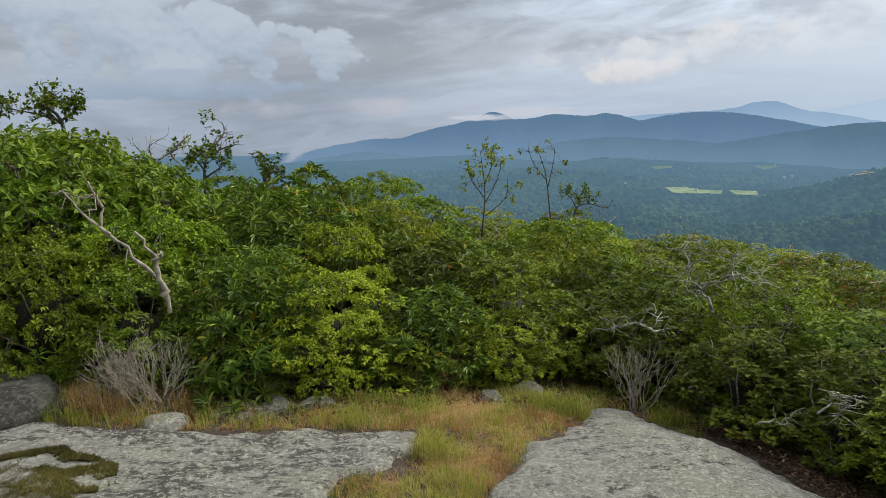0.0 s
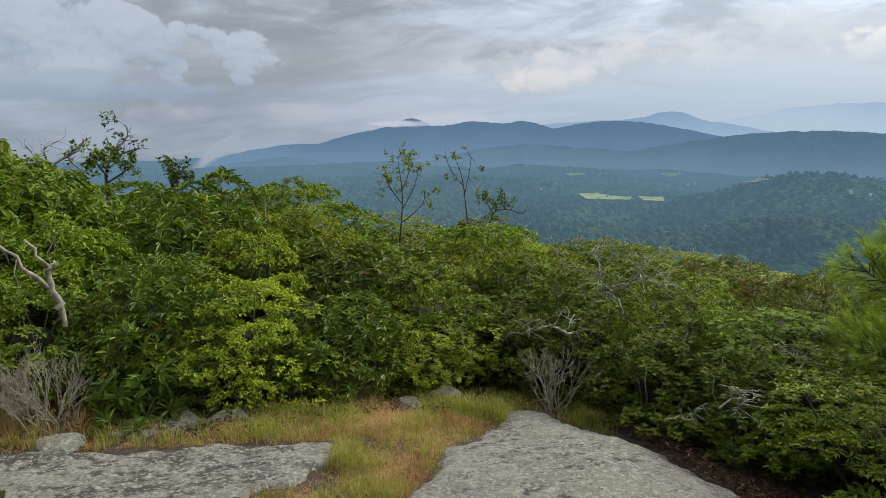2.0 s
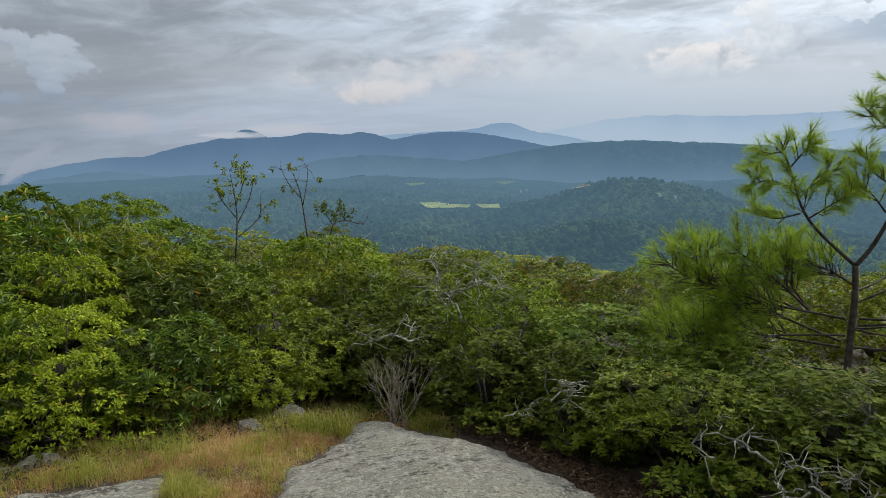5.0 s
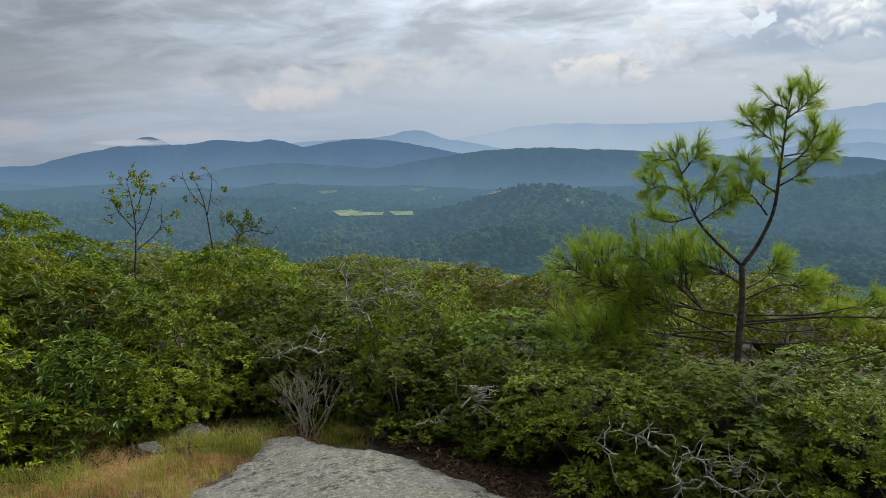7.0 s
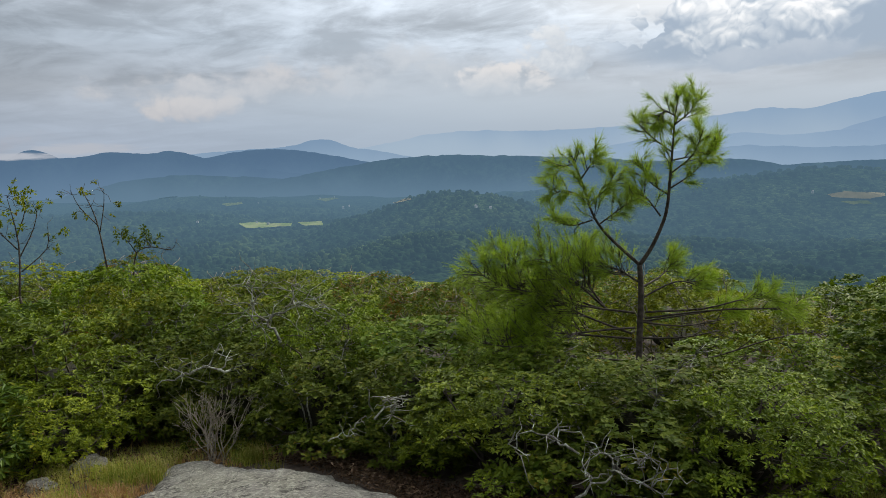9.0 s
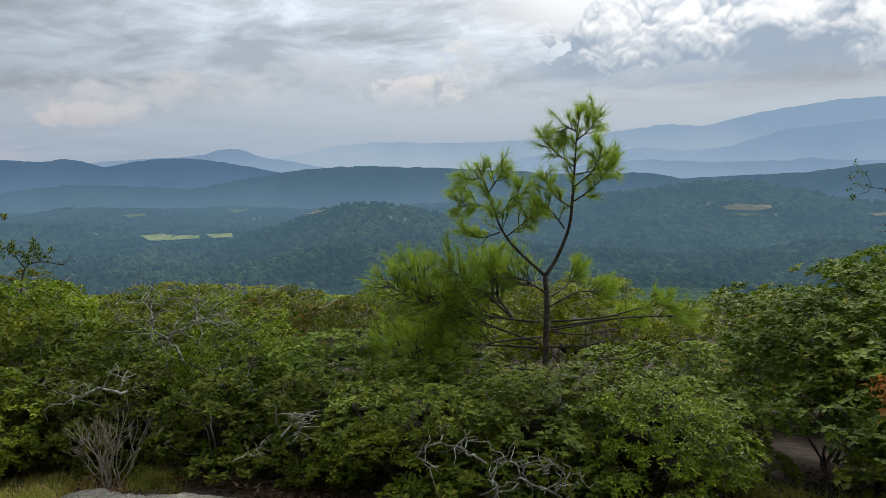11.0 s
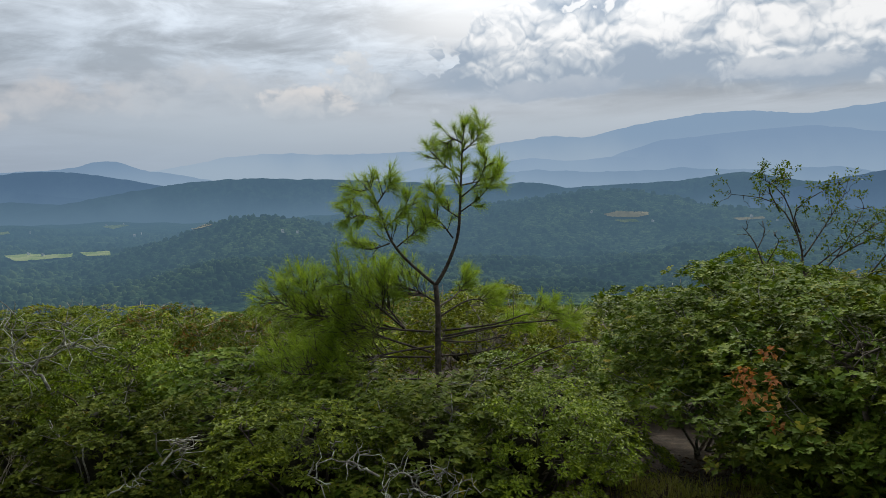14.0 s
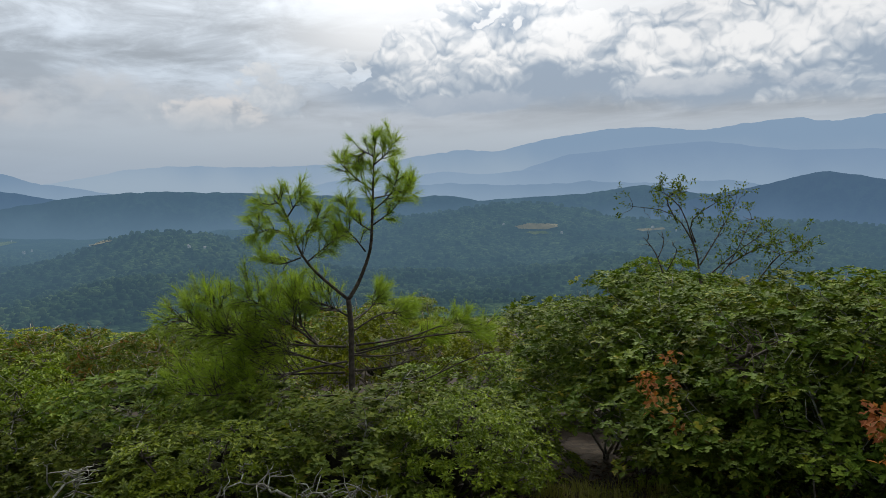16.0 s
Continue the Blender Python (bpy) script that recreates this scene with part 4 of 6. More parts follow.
def slab(name, poly, rise, label, step=0.025, seed=0, mat=ROCK):
    xs, ys = [p[0] for p in poly], [p[1] for p in poly]
    nx, ny = int((max(xs) - min(xs) + 0.3) / step) + 1, int((max(ys) - min(ys) + 0.3) / step) + 1
    ids, verts, faces = {}, [], []
    for i in range(nx):
        for j in range(ny):
            x, y = min(xs) - 0.15 + i * step, min(ys) - 0.15 + j * step
            s = inside(poly, x, y) + 0.07 * noise.fractal(Vector((x * 5, y * 5, seed)), 0.8, 2.0, 5)
            if s < -0.09:
                continue
            q = max(0.0, min(1.0, (s + 0.02) / 0.09))
            h = -0.06 + 0.085 * (q * (2 - q)) + (rise - 0.025) * (1 - math.exp(-max(0.0, s) / 0.45))
            h += 0.016 * noise.fractal(Vector((x * 1.7, y * 1.7, seed)), 1.0, 2.0, 5) * q
            h += 0.007 * noise.fractal(Vector((x * 9, y * 9, seed)), 0.7, 2.0, 4) * q
            # flakes split off along thin seams
            seam = abs(noise.noise(Vector((x * 1.4 + 0.5 * y, y * 3.2 - 0.4 * x, seed + 4))))
            h -= 0.014 * max(0.0, 1 - seam / 0.03) * q
            ids[i, j] = len(verts)
            verts.append((x, y, ground_at(x, y) + h))
    for i, j in ids:
        q = [(i, j), (i + 1, j), (i + 1, j + 1), (i, j + 1)]
        if all(k in ids for k in q):
            faces.append([ids[k] for k in q])
    ob = part(name, mesh_of(name, verts, faces, True), mat)
    tagged(ob, label, "rock")
    return ob


def plan(rows):
    """Outline on the ground from directions: the second number is the dip below the horizon if negative, else metres."""
    out = []
    for az, v in rows:
        d = meet(az, v) if v < 0 else v
        out.append((d * math.sin(radians(az)), d * math.cos(radians(az))))
    return out


LEFT_SLAB = plan([(-45, -20.5), (-36, -21.5), (-28.2, -23.7), (-19.6, -25.6), (-11.8, -26.4), (-2.6, -27.1), (-2.7, -28.5), (-4.8, -29.7), (-10, -30.2), (-10.6, -31.5), (-12, 1.6), (-60, 1.0), (-70, 3.6)])
RIGHT_DOME = plan([(3.1, -32.1), (6.5, -29.3), (7.2, -28.0), (10.8, -26.9), (13.2, -24.9), (15.6, -24.8), (19.5, -25.8), (24, -26.3), (29, -27.6), (36, -30), (50, 1.6), (60, 0.8), (-40, 0.7), (1, 2.0)])
slab("rock_slab", LEFT_SLAB, 0.035, "grey lichen-stained flat granite slab", seed=1, mat=STAINED_ROCK)
slab("rock_slab", RIGHT_DOME, 0.11, "pale grey rounded granite dome with cracks", seed=5)

# ---- shrubs ----
PROTO = {
    "rhodo": [bush("rhododendron_bush", "rhodo", s, 0.8, 1.5, 620, "glossy dark green rhododendron with long leaves", pads=40, flat=0.8) for s in (1, 2, 3)],
    "laurel": [bush("laurel_bush", "laurel", s, 0.8, 1.4, 1000, "mountain laurel with small mid-green leaves", pads=25, low=-0.1) for s in (11, 12, 13)],
    "azalea": [bush("azalea_bush", "azalea", s, 0.8, 1.3, 1000, "yellow-green azalea with fine leaves in flat cushions", pads=24, flat=0.5, low=-0.1) for s in (21, 22)],
    "oak": [bush("scrub_oak", "oak", s, 0.8, 1.5, 740, "low scrub oak with lobed dark leaves", "tree", pads=26, wood=LICHEN_WOOD, flat=0.6, low=-0.1) for s in (31, 32, 33)],
    "huckle": [bush("huckleberry_bush", "huckle", s, 0.7, 1.1, 900, "huckleberry shrub with reddening leaf tips", pads=24, low=-0.1) for s in (41, 42)],
    "maple": [bush("young_oak", "young", s, 0.8, 1.4, 620, "young tree with light green leaves", "tree", pads=25, low=-0.1) for s in (51, 52)],
    "rear_rhodo": [bush("rhododendron_bush", "rhodo", s, 0.8, 1.5, 300, "rhododendron with dark glossy leaves in the thicket", pads=30, floor=0.4, sticks=1, flat=0.8) for s in (61, 62)],
    "rear_laurel": [bush("laurel_bush", "laurel", s, 0.8, 1.4, 700, "dense green mountain laurel in the thicket", pads=21, floor=0.5, grow=1.1, sticks=1, wood=DEAD_WOOD, low=-0.05) for s in (71, 72, 73)],
    "rear_azalea": [bush("azalea_bush", "azalea", s, 0.8, 1.3, 700, "flat-topped yellow-green azalea in the thicket", pads=21, floor=0.5, grow=1.15, sticks=3, wood=DEAD_WOOD, flat=0.45, low=-0.05) for s in (81, 82, 83)],
    "rear_huckle": [bush("huckleberry_bush", "huckle", s, 0.7, 1.1, 650, "rust-tinged huckleberry in the thicket", pads=20, floor=0.45, grow=1.2, sticks=3, wood=DEAD_WOOD, low=-0.05) for s in (91,)],
    "rear_maple": [bush("young_oak", "young", s, 0.8, 1.4, 420, "young light green tree above the thicket", "tree", pads=20, floor=0.45, grow=1.1, sticks=1, low=-0.05) for s in (95, 96)],
    "rear_oak": [bush("scrub_oak", "oak", s, 0.8, 1.5, 420, "scrub oak in the thicket with lobed leaves", "tree", pads=18, floor=0.45, wood=DEAD_WOOD, flat=0.6, grow=1.1, low=-0.05) for s in (151, 152)],
    "tall_oak": [bush("scrub_oak", "oak", s, 1.05, 2.3, 900, "taller scrub oak with heavy lobed foliage", "tree", pads=30, floor=0.3, wood=LICHEN_WOOD, flat=0.55, grow=1.1, low=-0.1) for s in (101, 102)],
    "canopy_oak": [bush("scrub_oak", "bigoak", s, 1.1, 2.3, 900, "spreading scrub oak with a heavy overhanging crown", "tree", pads=24, wood=LICHEN_WOOD, floor=0.45, flat=0.5, low=0.0) for s in (131, 132)],
    "tall_laurel": [bush("tall_laurel", "laurel", s, 1.05, 2.3, 1300, "tall old laurel standing over the thicket", pads=32, floor=0.25, grow=1.15, low=-0.1) for s in (111, 112)],
    "tall_rhodo": [bush("rhododendron_bush", "rhodo", s, 1.05, 2.3, 900, "tall old rhododendron with long leathery leaves", pads=54, floor=0.2, flat=0.8) for s in (141, 142)],
    "tall_maple": [bush("young_oak", "young", s, 1.05, 2.3, 760, "taller light green young tree", "tree", pads=30, floor=0.3, grow=1.1, low=-0.1) for s in (121,)],
}
TALLER = {"rhodo": "tall_rhodo", "rear_rhodo": "tall_rhodo", "oak": "tall_oak", "rear_oak": "tall_oak", "maple": "tall_maple", "rear_maple": "tall_maple"}
TALL = {"tall_rhodo": 2.3, "canopy_oak": 2.3, "tall_oak": 2.3, "tall_laurel": 2.3, "tall_maple": 2.3, "rhodo": 1.5, "laurel": 1.4, "azalea": 1.3, "oak": 1.5, "huckle": 1.1, "maple": 1.4}
USED = set()
MIX = [  # bearing from, to, kinds of the thicket there
    (-70, -22, ["laurel", "maple", "oak", "laurel"]),
    (-22, -6, ["rhodo", "rhodo", "rhodo", "rhodo", "azalea"]),
    (-6, 2, ["rhodo", "rhodo", "azalea", "rhodo"]),
    (2, 12, ["azalea", "laurel", "azalea", "rhodo"]),
    (12, 20, ["maple", "oak", "oak"]),
    (20, 45, ["oak", "oak", "oak", "laurel"]),
    (45, 55, ["oak", "oak", "oak", "huckle"]),
    (55, 69, ["huckle", "laurel", "oak", "huckle", "laurel"]),
    (69, 120, ["laurel", "oak", "huckle"]),
]
REAR = [
    (-70, -20, ["rear_laurel", "rear_maple", "rear_oak", "rear_azalea"]),
    (-20, -8, ["rear_rhodo", "rear_maple", "rear_laurel", "rear_oak"]),
    (-8, 3, ["rear_laurel", "rear_azalea", "rear_azalea", "rear_maple"]),
    (3, 20, ["rear_azalea", "rear_laurel", "rear_azalea", "rear_azalea", "rear_huckle"]),
    (20, 66, ["rear_azalea", "rear_laurel", "rear_huckle", "rear_azalea", "rear_huckle", "rear_laurel"]),
    (66, 120, ["rear_oak", "rear_laurel", "rear_azalea", "rear_maple"]),
]


def kinds_at(table, az):
    for a, b, ks in table:
        if a <= az < b:
            return ks
    return table[-1][2]


def plant(kind, az, d, top_el, width, rng):
    """One shrub whose top just reaches that height over the horizon."""
    p = spot(az, d)
    h = EYE + d * math.tan(radians(top_el)) - p.z
    if h > 1.95 and kind not in ("tall_oak", "canopy_oak"):
        kind = TALLER.get(kind, "tall_laurel")
    proto = PROTO[kind][rng.integers(len(PROTO[kind]))]
    sz = max(0.5, min(1.5, h / TALL[kind.replace("rear_", "")] / 0.97))
    sx = max(width / (1.05 if "tall" in kind or "canopy" in kind else 0.8), sz * 0.8)
    # crowns are fullest on the side of the open bald
    m = Matrix.Translation(p) @ Matrix.Rotation(-radians(az) + rng.uniform(-0.6, 0.6), 4, "Z") @ Matrix.Diagonal((sx, sx, sz, 1))
    if proto.name not in USED:
        USED.add(proto.name)
        proto.matrix_basis = m
        return proto
    return copy_thing(proto, m @ Matrix.Diagonal([1 / v for v in proto.scale] + [1]))


def thicket():
    rng = np.random.default_rng(7)
    rings = [(0.45, 0.56, 0.60, 0.72), (1.15, 0.76, 0.72, 0.85), (2.1, 0.87, 0.80, 1.05), (3.4, 0.93, 0.92, 1.3), (5.3, 0.965, 1.05, 1.65), (7.8, 0.985, 1.15, 1.95), (11.0, 1.0, 1.3, 2.2)]
    for gap, u, width, step in rings:
        az = -39.0
        while az < 96:
            f = lerp_table(FRONT, az)
            d = f + gap + rng.uniform(-0.12, 0.22) * (1 + gap * 0.2)
            low = math.degrees(math.atan2(near_height(f, az) - EYE, f))
            top = lerp_table(SKYLINE, az)
            rise = u + (1 - u) * (0.55 if az > 68 else 0.12 if az < -2 else 0.0)
            el = low + (top - low) * (rise + rng.uniform(-0.09, 0.03) * (1.5 if gap < 3 else 1.1))
            ks = kinds_at(MIX if gap < 3 else REAR, az)
            if 70.0 < az < 81.0 and gap < 2.0:
                az += 3.0
                continue
            if 42 < az < 60 and gap < 3:
                el = min(el, -21.6 + gap * 0.6 + rng.uniform(-0.6, 0.6))
            plant(ks[rng.integers(len(ks))], az, d, el, width * rng.uniform(0.85, 1.1), rng)
            az += math.degrees(step / d) * rng.uniform(0.8, 1.05)


thicket()
rng_left = np.random.default_rng(21)
for az, d, el in [(-34.0, 6.4, -0.5), (-30.8, 6.8, -0.6), (-28.2, 7.0, -1.0), (-25.8, 7.2, -2.6)]:
    plant("maple", az, d, el, 1.05, rng_left)

# ---- the young pine ----


def limb_path(rows, d, lean=0.0, eye=None):
    """A limb through directions seen from an eye, at d metres, swinging nearer or farther by lean metres at its tip."""
    n = len(rows)
    return [aim(a, e, d + lean * i / max(1, n - 1), eye) for i, (a, e) in enumerate(rows)]


def smooth_path(pts, n=4):
    """Rounded points through the given ones."""
    out = []
    p = [pts[0]] + list(pts) + [pts[-1]]
    for i in range(1, len(p) - 2):
        for j in range(n):
            t = j / n
            a, b, c, d = p[i - 1], p[i], p[i + 1], p[i + 2]
            out.append(0.5 * ((2 * b) + (c - a) * t + (2 * a - 5 * b + 4 * c - d) * t * t + (3 * b - a - 3 * c + d) * t ** 3))
    out.append(pts[-1])
    return [Vector(q) for q in out]


def needles_mesh(name, shoots, rng, count=60, length=0.085):
    """Long soft needles round the end of every shoot: (tip, direction, shoot length)."""
    T = np.array([list(s[0]) for s in shoots])
    A = np.array([list(s[1]) for s in shoots])
    L = np.array([s[2] for s in shoots])
    n = len(T)
    T, A, L = np.repeat(T, count, 0), np.repeat(A, count, 0), np.repeat(L, count, 0)
    N = len(T)
    ref = np.cross(A, np.tile([0.2, 0.4, 0.89], (N, 1)))
    ref /= np.maximum(np.linalg.norm(ref, axis=1), 1e-6)[:, None]
    oth = np.cross(A, ref)
    t = rng.uniform(0, 6.283, N)
    side = ref * np.cos(t)[:, None] + oth * np.sin(t)[:, None]
    along = rng.uniform(0, 1, N)
    open_ = 0.28 + 0.5 * (1 - along) * rng.uniform(0.7, 1.2, N)
    D = A + side * open_[:, None] + rng.normal(0, 0.06, (N, 3)) + np.array([0, 0, -0.12])
    D /= np.linalg.norm(D, axis=1)[:, None]
    P = T - A * ((1 - along) * L)[:, None]
    W = np.cross(D, rng.normal(0, 1, (N, 3)))
    W /= np.maximum(np.linalg.norm(W, axis=1), 1e-6)[:, None]
    ln = length * rng.uniform(0.75, 1.15, N)
    E_ = P + D * ln[:, None] + np.array([0, 0, -1]) * (0.10 * ln)[:, None]
    V = np.stack([P - W * 0.0011, P + W * 0.0011, E_], 1).reshape(-1, 3)
    F = np.arange(3 * N).reshape(-1, 3)
    return mesh_of(name, V.tolist(), F.tolist())


PINE_TRUNK = [(52.2, -25.5), (52.2, -22.1), (52.1, -20.0), (52.0, -15.6), (52.0, -12.4), (51.8, -10.1)]
PINE_RIGHT = [(51.8, -10.1), (52.8, -8.4), (53.7, -5.8), (53.9, -2.8), (54.0, -0.6), (54.1, 1.9), (54.3, 3.6)]
PINE_LEFT = [(51.8, -10.1), (49.2, -7.8), (47.9, -6.0), (47.1, -3.7), (46.1, -1.2)]
PINE_UPPER = [
    [(54.0, -1.0), (52.3, 0.3), (51.1, 1.5)], [(54.0, -2.6), (55.5, -1.2), (56.2, 0.7)], [(53.9, -4.4), (52.3, -3.3), (51.7, -1.9)],
    [(53.3, -6.1), (52.2, -4.7), (51.1, -3.9)], [(54.0, -3.8), (55.7, -2.5), (57.2, -0.4)], [(54.1, 1.2), (55.2, 2.2), (55.6, 3.2)],
    [(54.2, 1.8), (53.2, 2.2), (52.5, 1.2)], [(54.1, -1.6), (56.0, -1.2), (57.2, -1.0)], [(47.5, -5.1), (48.8, -4.1), (49.6, -2.6)],
    [(47.2, -4.6), (45.5, -4.1), (44.3, -4.6)], [(47.9, -6.5), (46.2, -7.0), (44.6, -6.6)], [(46.9, -3.1), (47.7, -1.9), (48.1, -1.4)],
    [(48.4, -6.9), (49.9, -5.7), (51.1, -4.8)], [(46.4, -1.9), (45.3, -2.2), (44.6, -3.1)],
]
PINE_LOWER = [
    [(51.5, -14.0), (46.9, -13.6), (41.7, -12.6), (38.2, -11.0)], [(51.4, -15.7), (47.3, -14.4), (44.1, -12.9), (39.8, -12.1)],
    [(49.2, -13.8), (46.3, -11.4), (43.5, -9.6)], [(49.2, -13.8), (47.5, -11.6), (47.0, -9.8)], [(51.4, -16.1), (46.5, -16.0), (41.8, -15.8), (37.2, -15.8)],
    [(46.9, -13.7), (44.6, -15.2), (40.4, -16.8)], [(51.6, -15.2), (47.0, -15.9), (42.4, -17.2), (38.4, -16.9)], [(46.8, -15.9), (44.4, -17.0), (42.6, -17.6)],
    [(51.8, -11.5), (50.4, -10.7), (48.5, -9.9)], [(46.9, -13.6), (42.6, -11.6), (40.4, -9.8)], [(48.6, -13.8), (45.6, -13.0), (42.8, -13.6)],
]
PINE_FAR_SIDE = [
    [(52.4, -13.9), (56.9, -13.3), (59.9, -12.3), (61.8, -12.0)], [(51.8, -12.0), (53.4, -11.0), (54.6, -9.6)], [(51.9, -12.9), (54.7, -11.3), (56.7, -11.6)],
    [(52.0, -14.7), (56.0, -13.8), (59.5, -13.0)], [(52.4, -14.4), (57.5, -13.4), (61.5, -12.9), (63.4, -12.6)],
]
PINE_BARE = [
    [(52.2, -17.9), (49.4, -17.9), (44.4, -17.8), (41.9, -17.5)], [(52.4, -17.9), (57.2, -17.2), (61.4, -15.4), (63.8, -14.5)],
    [(52.2, -18.7), (48.6, -20.0), (44.6, -19.1)], [(52.0, -14.7), (55.3, -14.8), (58.5, -14.0)], [(52.1, -16.0), (55.4, -15.7), (58.2, -14.9)],
    [(52.2, -20.0), (56.0, -20.3), (59.5, -19.2)], [(52.2, -19.2), (47.5, -18.9), (43.0, -18.6)],
]


def build_pine():
    rng = np.random.default_rng(5)
    D = 5.4
    root = new("white_pine")
    base = aim(52.2, -24.0, D, EYE_MID)
    root.location = (base.x, base.y, ground_at(base.x, base.y))
    tagged(root, "young white pine with forked trunk and long needles", "tree")
    off = -root.location

    def local(path):
        return [p + off for p in path]

    soup = Soup()
    path = smooth_path(local(limb_path(PINE_TRUNK, D, 0.0, EYE_MID)))
    tube(soup, path, taper(0.028, 0.020, len(path)), 8)
    path = smooth_path(local(limb_path(PINE_RIGHT, D, 0.0, EYE_MID)))
    tube(soup, path, taper(0.017, 0.004, len(path)), 7)
    right = path
    path = smooth_path(local(limb_path(PINE_LEFT, D, -0.15, EYE_MID)))
    tube(soup, path, taper(0.014, 0.004, len(path)), 7)
    left = path
    part("trunk", soup.mesh("pine_trunk", True), PINE_BARK, root)
    shoots = []

    def feather(pts, start, twigs, size, soup, fan=0.9):
        """Side twigs with needled shoots along the outer part of a branch."""
        n = len(pts)
        for i in range(twigs):
            u = start + (1 - start) * (i + rng.uniform(0, 0.8)) / twigs
            k = min(n - 2, int(u * (n - 1)))
            p, ax = pts[k].lerp(pts[k + 1], u * (n - 1) - k), (pts[k + 1] - pts[k]).normalized()
            side = Vector(rng.normal(0, 1, 3))
            side = (side - ax * side.dot(ax)).normalized()
            d = (ax * rng.uniform(0.5, 1.0) + side * fan + Vector((0, 0, 0.35))).normalized()
            ln = size * rng.uniform(0.45, 1.1) * (1.15 - 0.5 * u)
            tip = p + d * ln
            tube(soup, [p, p.lerp(tip, 0.5) + Vector(rng.normal(0, 0.012, 3)), tip], [0.004, 0.003, 0.002], 4)
            shoots.append((tip, d, min(0.12, ln)))
            for j in range(2):
                s2 = Vector(rng.normal(0, 1, 3))
                d2 = (d + s2.normalized() * 0.7 + Vector((0, 0, 0.15))).normalized()
                q = p.lerp(tip, rng.uniform(0.35, 0.8))
                t2 = q + d2 * ln * rng.uniform(0.4, 0.7)
                tube(soup, [q, t2], [0.003, 0.002], 3)
                shoots.append((t2, d2, 0.08))
        d = (pts[-1] - pts[-2]).normalized()
        shoots.append((pts[-1] + d * 0.03, d, 0.11))

    for rows in PINE_UPPER:
        soup = Soup()
        path = smooth_path(local(limb_path(rows, D, rng.uniform(-0.3, 0.3), EYE_MID)))
        tube(soup, path, taper(0.007, 0.003, len(path)), 5)
        feather(path, 0.22, 13, 0.17, soup)
        part("branch", soup.mesh("pine_branch", True), PINE_BARK, root)
    for rows in PINE_LOWER:
        soup = Soup()
        path = smooth_path(local(limb_path(rows, D, rng.uniform(-0.55, 0.15), EYE_MID)))
        tube(soup, path, taper(0.010, 0.004, len(path)), 6)
        feather(path, 0.28, 34, 0.34, soup)
        part("branch", soup.mesh("pine_branch", True), PINE_BARK, root)
    for rows in PINE_FAR_SIDE:
        soup = Soup()
        path = smooth_path(local(limb_path(rows, D, rng.uniform(0.1, 0.5), EYE_MID)))
        tube(soup, path, taper(0.009, 0.004, len(path)), 6)
        feather(path, 0.62, 17, 0.22, soup)
        part("branch", soup.mesh("pine_branch", True), PINE_BARK, root)
    top = Soup()
    feather(right, 0.45, 17, 0.15, top, 0.7)
    feather(left, 0.4, 18, 0.18, top, 0.8)
    tagged(part("twig", top.mesh("pine_twig"), PINE_BARK, root), kind="stuff")
    for rows in PINE_BARE:
        soup = Soup()
        path = smooth_path(local(limb_path(rows, D, rng.uniform(-0.4, 0.2), EYE_MID)))
        tube(soup, path, taper(0.009, 0.003, len(path)), 5)
        for i in range(11):
            k = rng.integers(2, len(path) - 1)
            q = path[k] + Vector(rng.normal(0, 0.11, 3)) + Vector((0, 0, 0.02))
            tube(soup, wander(rng, path[k], q, 3, 0.12), [0.004, 0.003, 0.002, 0.001], 4)
        part("dead_branch", soup.mesh("pine_dead_branch", True), BARK, root, "bare grey lower branch")
    me = needles_mesh("pine_needles", shoots, rng, 38, 0.1)
    tagged(part("needle_foliage", me, NEEDLE, root), kind="stuff")


build_pine()

# ---- slender trees standing over the thicket ----


def slender_tree(name, rows, d, seed, label, kind="young", leafy=(0.45,), grow=0.9, wood=BARK, thick=0.022, twigs=5, tufts=5, category="tree", spread=0.16, eye=None):
    """A thin tree whose limbs follow the given directions; leaf tufts sit at its twigs."""
    rng = np.random.default_rng(seed)
    root = new(name)
    az = rows[0][0][0]
    root.location = spot(az, d)
    tagged(root, label, category)
    off = -root.location
    pts, nor = [], []
    soup = Soup()
    foot = Vector((0, 0, -0.05))
    first = [p + off for p in limb_path(rows[0], d, 0.0, eye)]
    if (first[0] - foot).length > 0.15:
        st = wander(rng, foot, first[0], 4, 0.05)
        tube(soup, st, taper(thick * 1.25, thick, len(st)), 6)
    for i, r in enumerate(rows):
        path = smooth_path([p + off for p in limb_path(r, d, rng.uniform(-0.3, 0.3), eye)], 3)
        r0 = thick if i == 0 else thick * 0.6
        tube(soup, path, taper(r0, 0.003, len(path)), 5)
        for j in range(twigs):
            k = rng.integers(len(path) // 3, len(path))
            dr = Vector(rng.normal(0, 1, 3)) + Vector((0, 0, 0.5))
            q = path[k] + dr.normalized() * spread * rng.uniform(0.5, 1.2)
            tube(soup, wander(rng, path[k], q, 3, 0.12), [0.004, 0.003, 0.0025, 0.0015], 4)
            if rng.uniform() < leafy[min(i, len(leafy) - 1)]:
                for m in range(tufts):
                    pts.append(np.array(q) + rng.normal(0, spread * 0.35, 3))
                    nor.append(rng.normal(0, 1, 3))
    part("trunk", soup.mesh(name + "_trunk", True), wood, root)
    if pts:
        me, m = tufts_of(name + "_crown", kind, np.array(pts), np.array(nor), rng, grow, 0.5)
        part("crown", me, m, root)
    return root


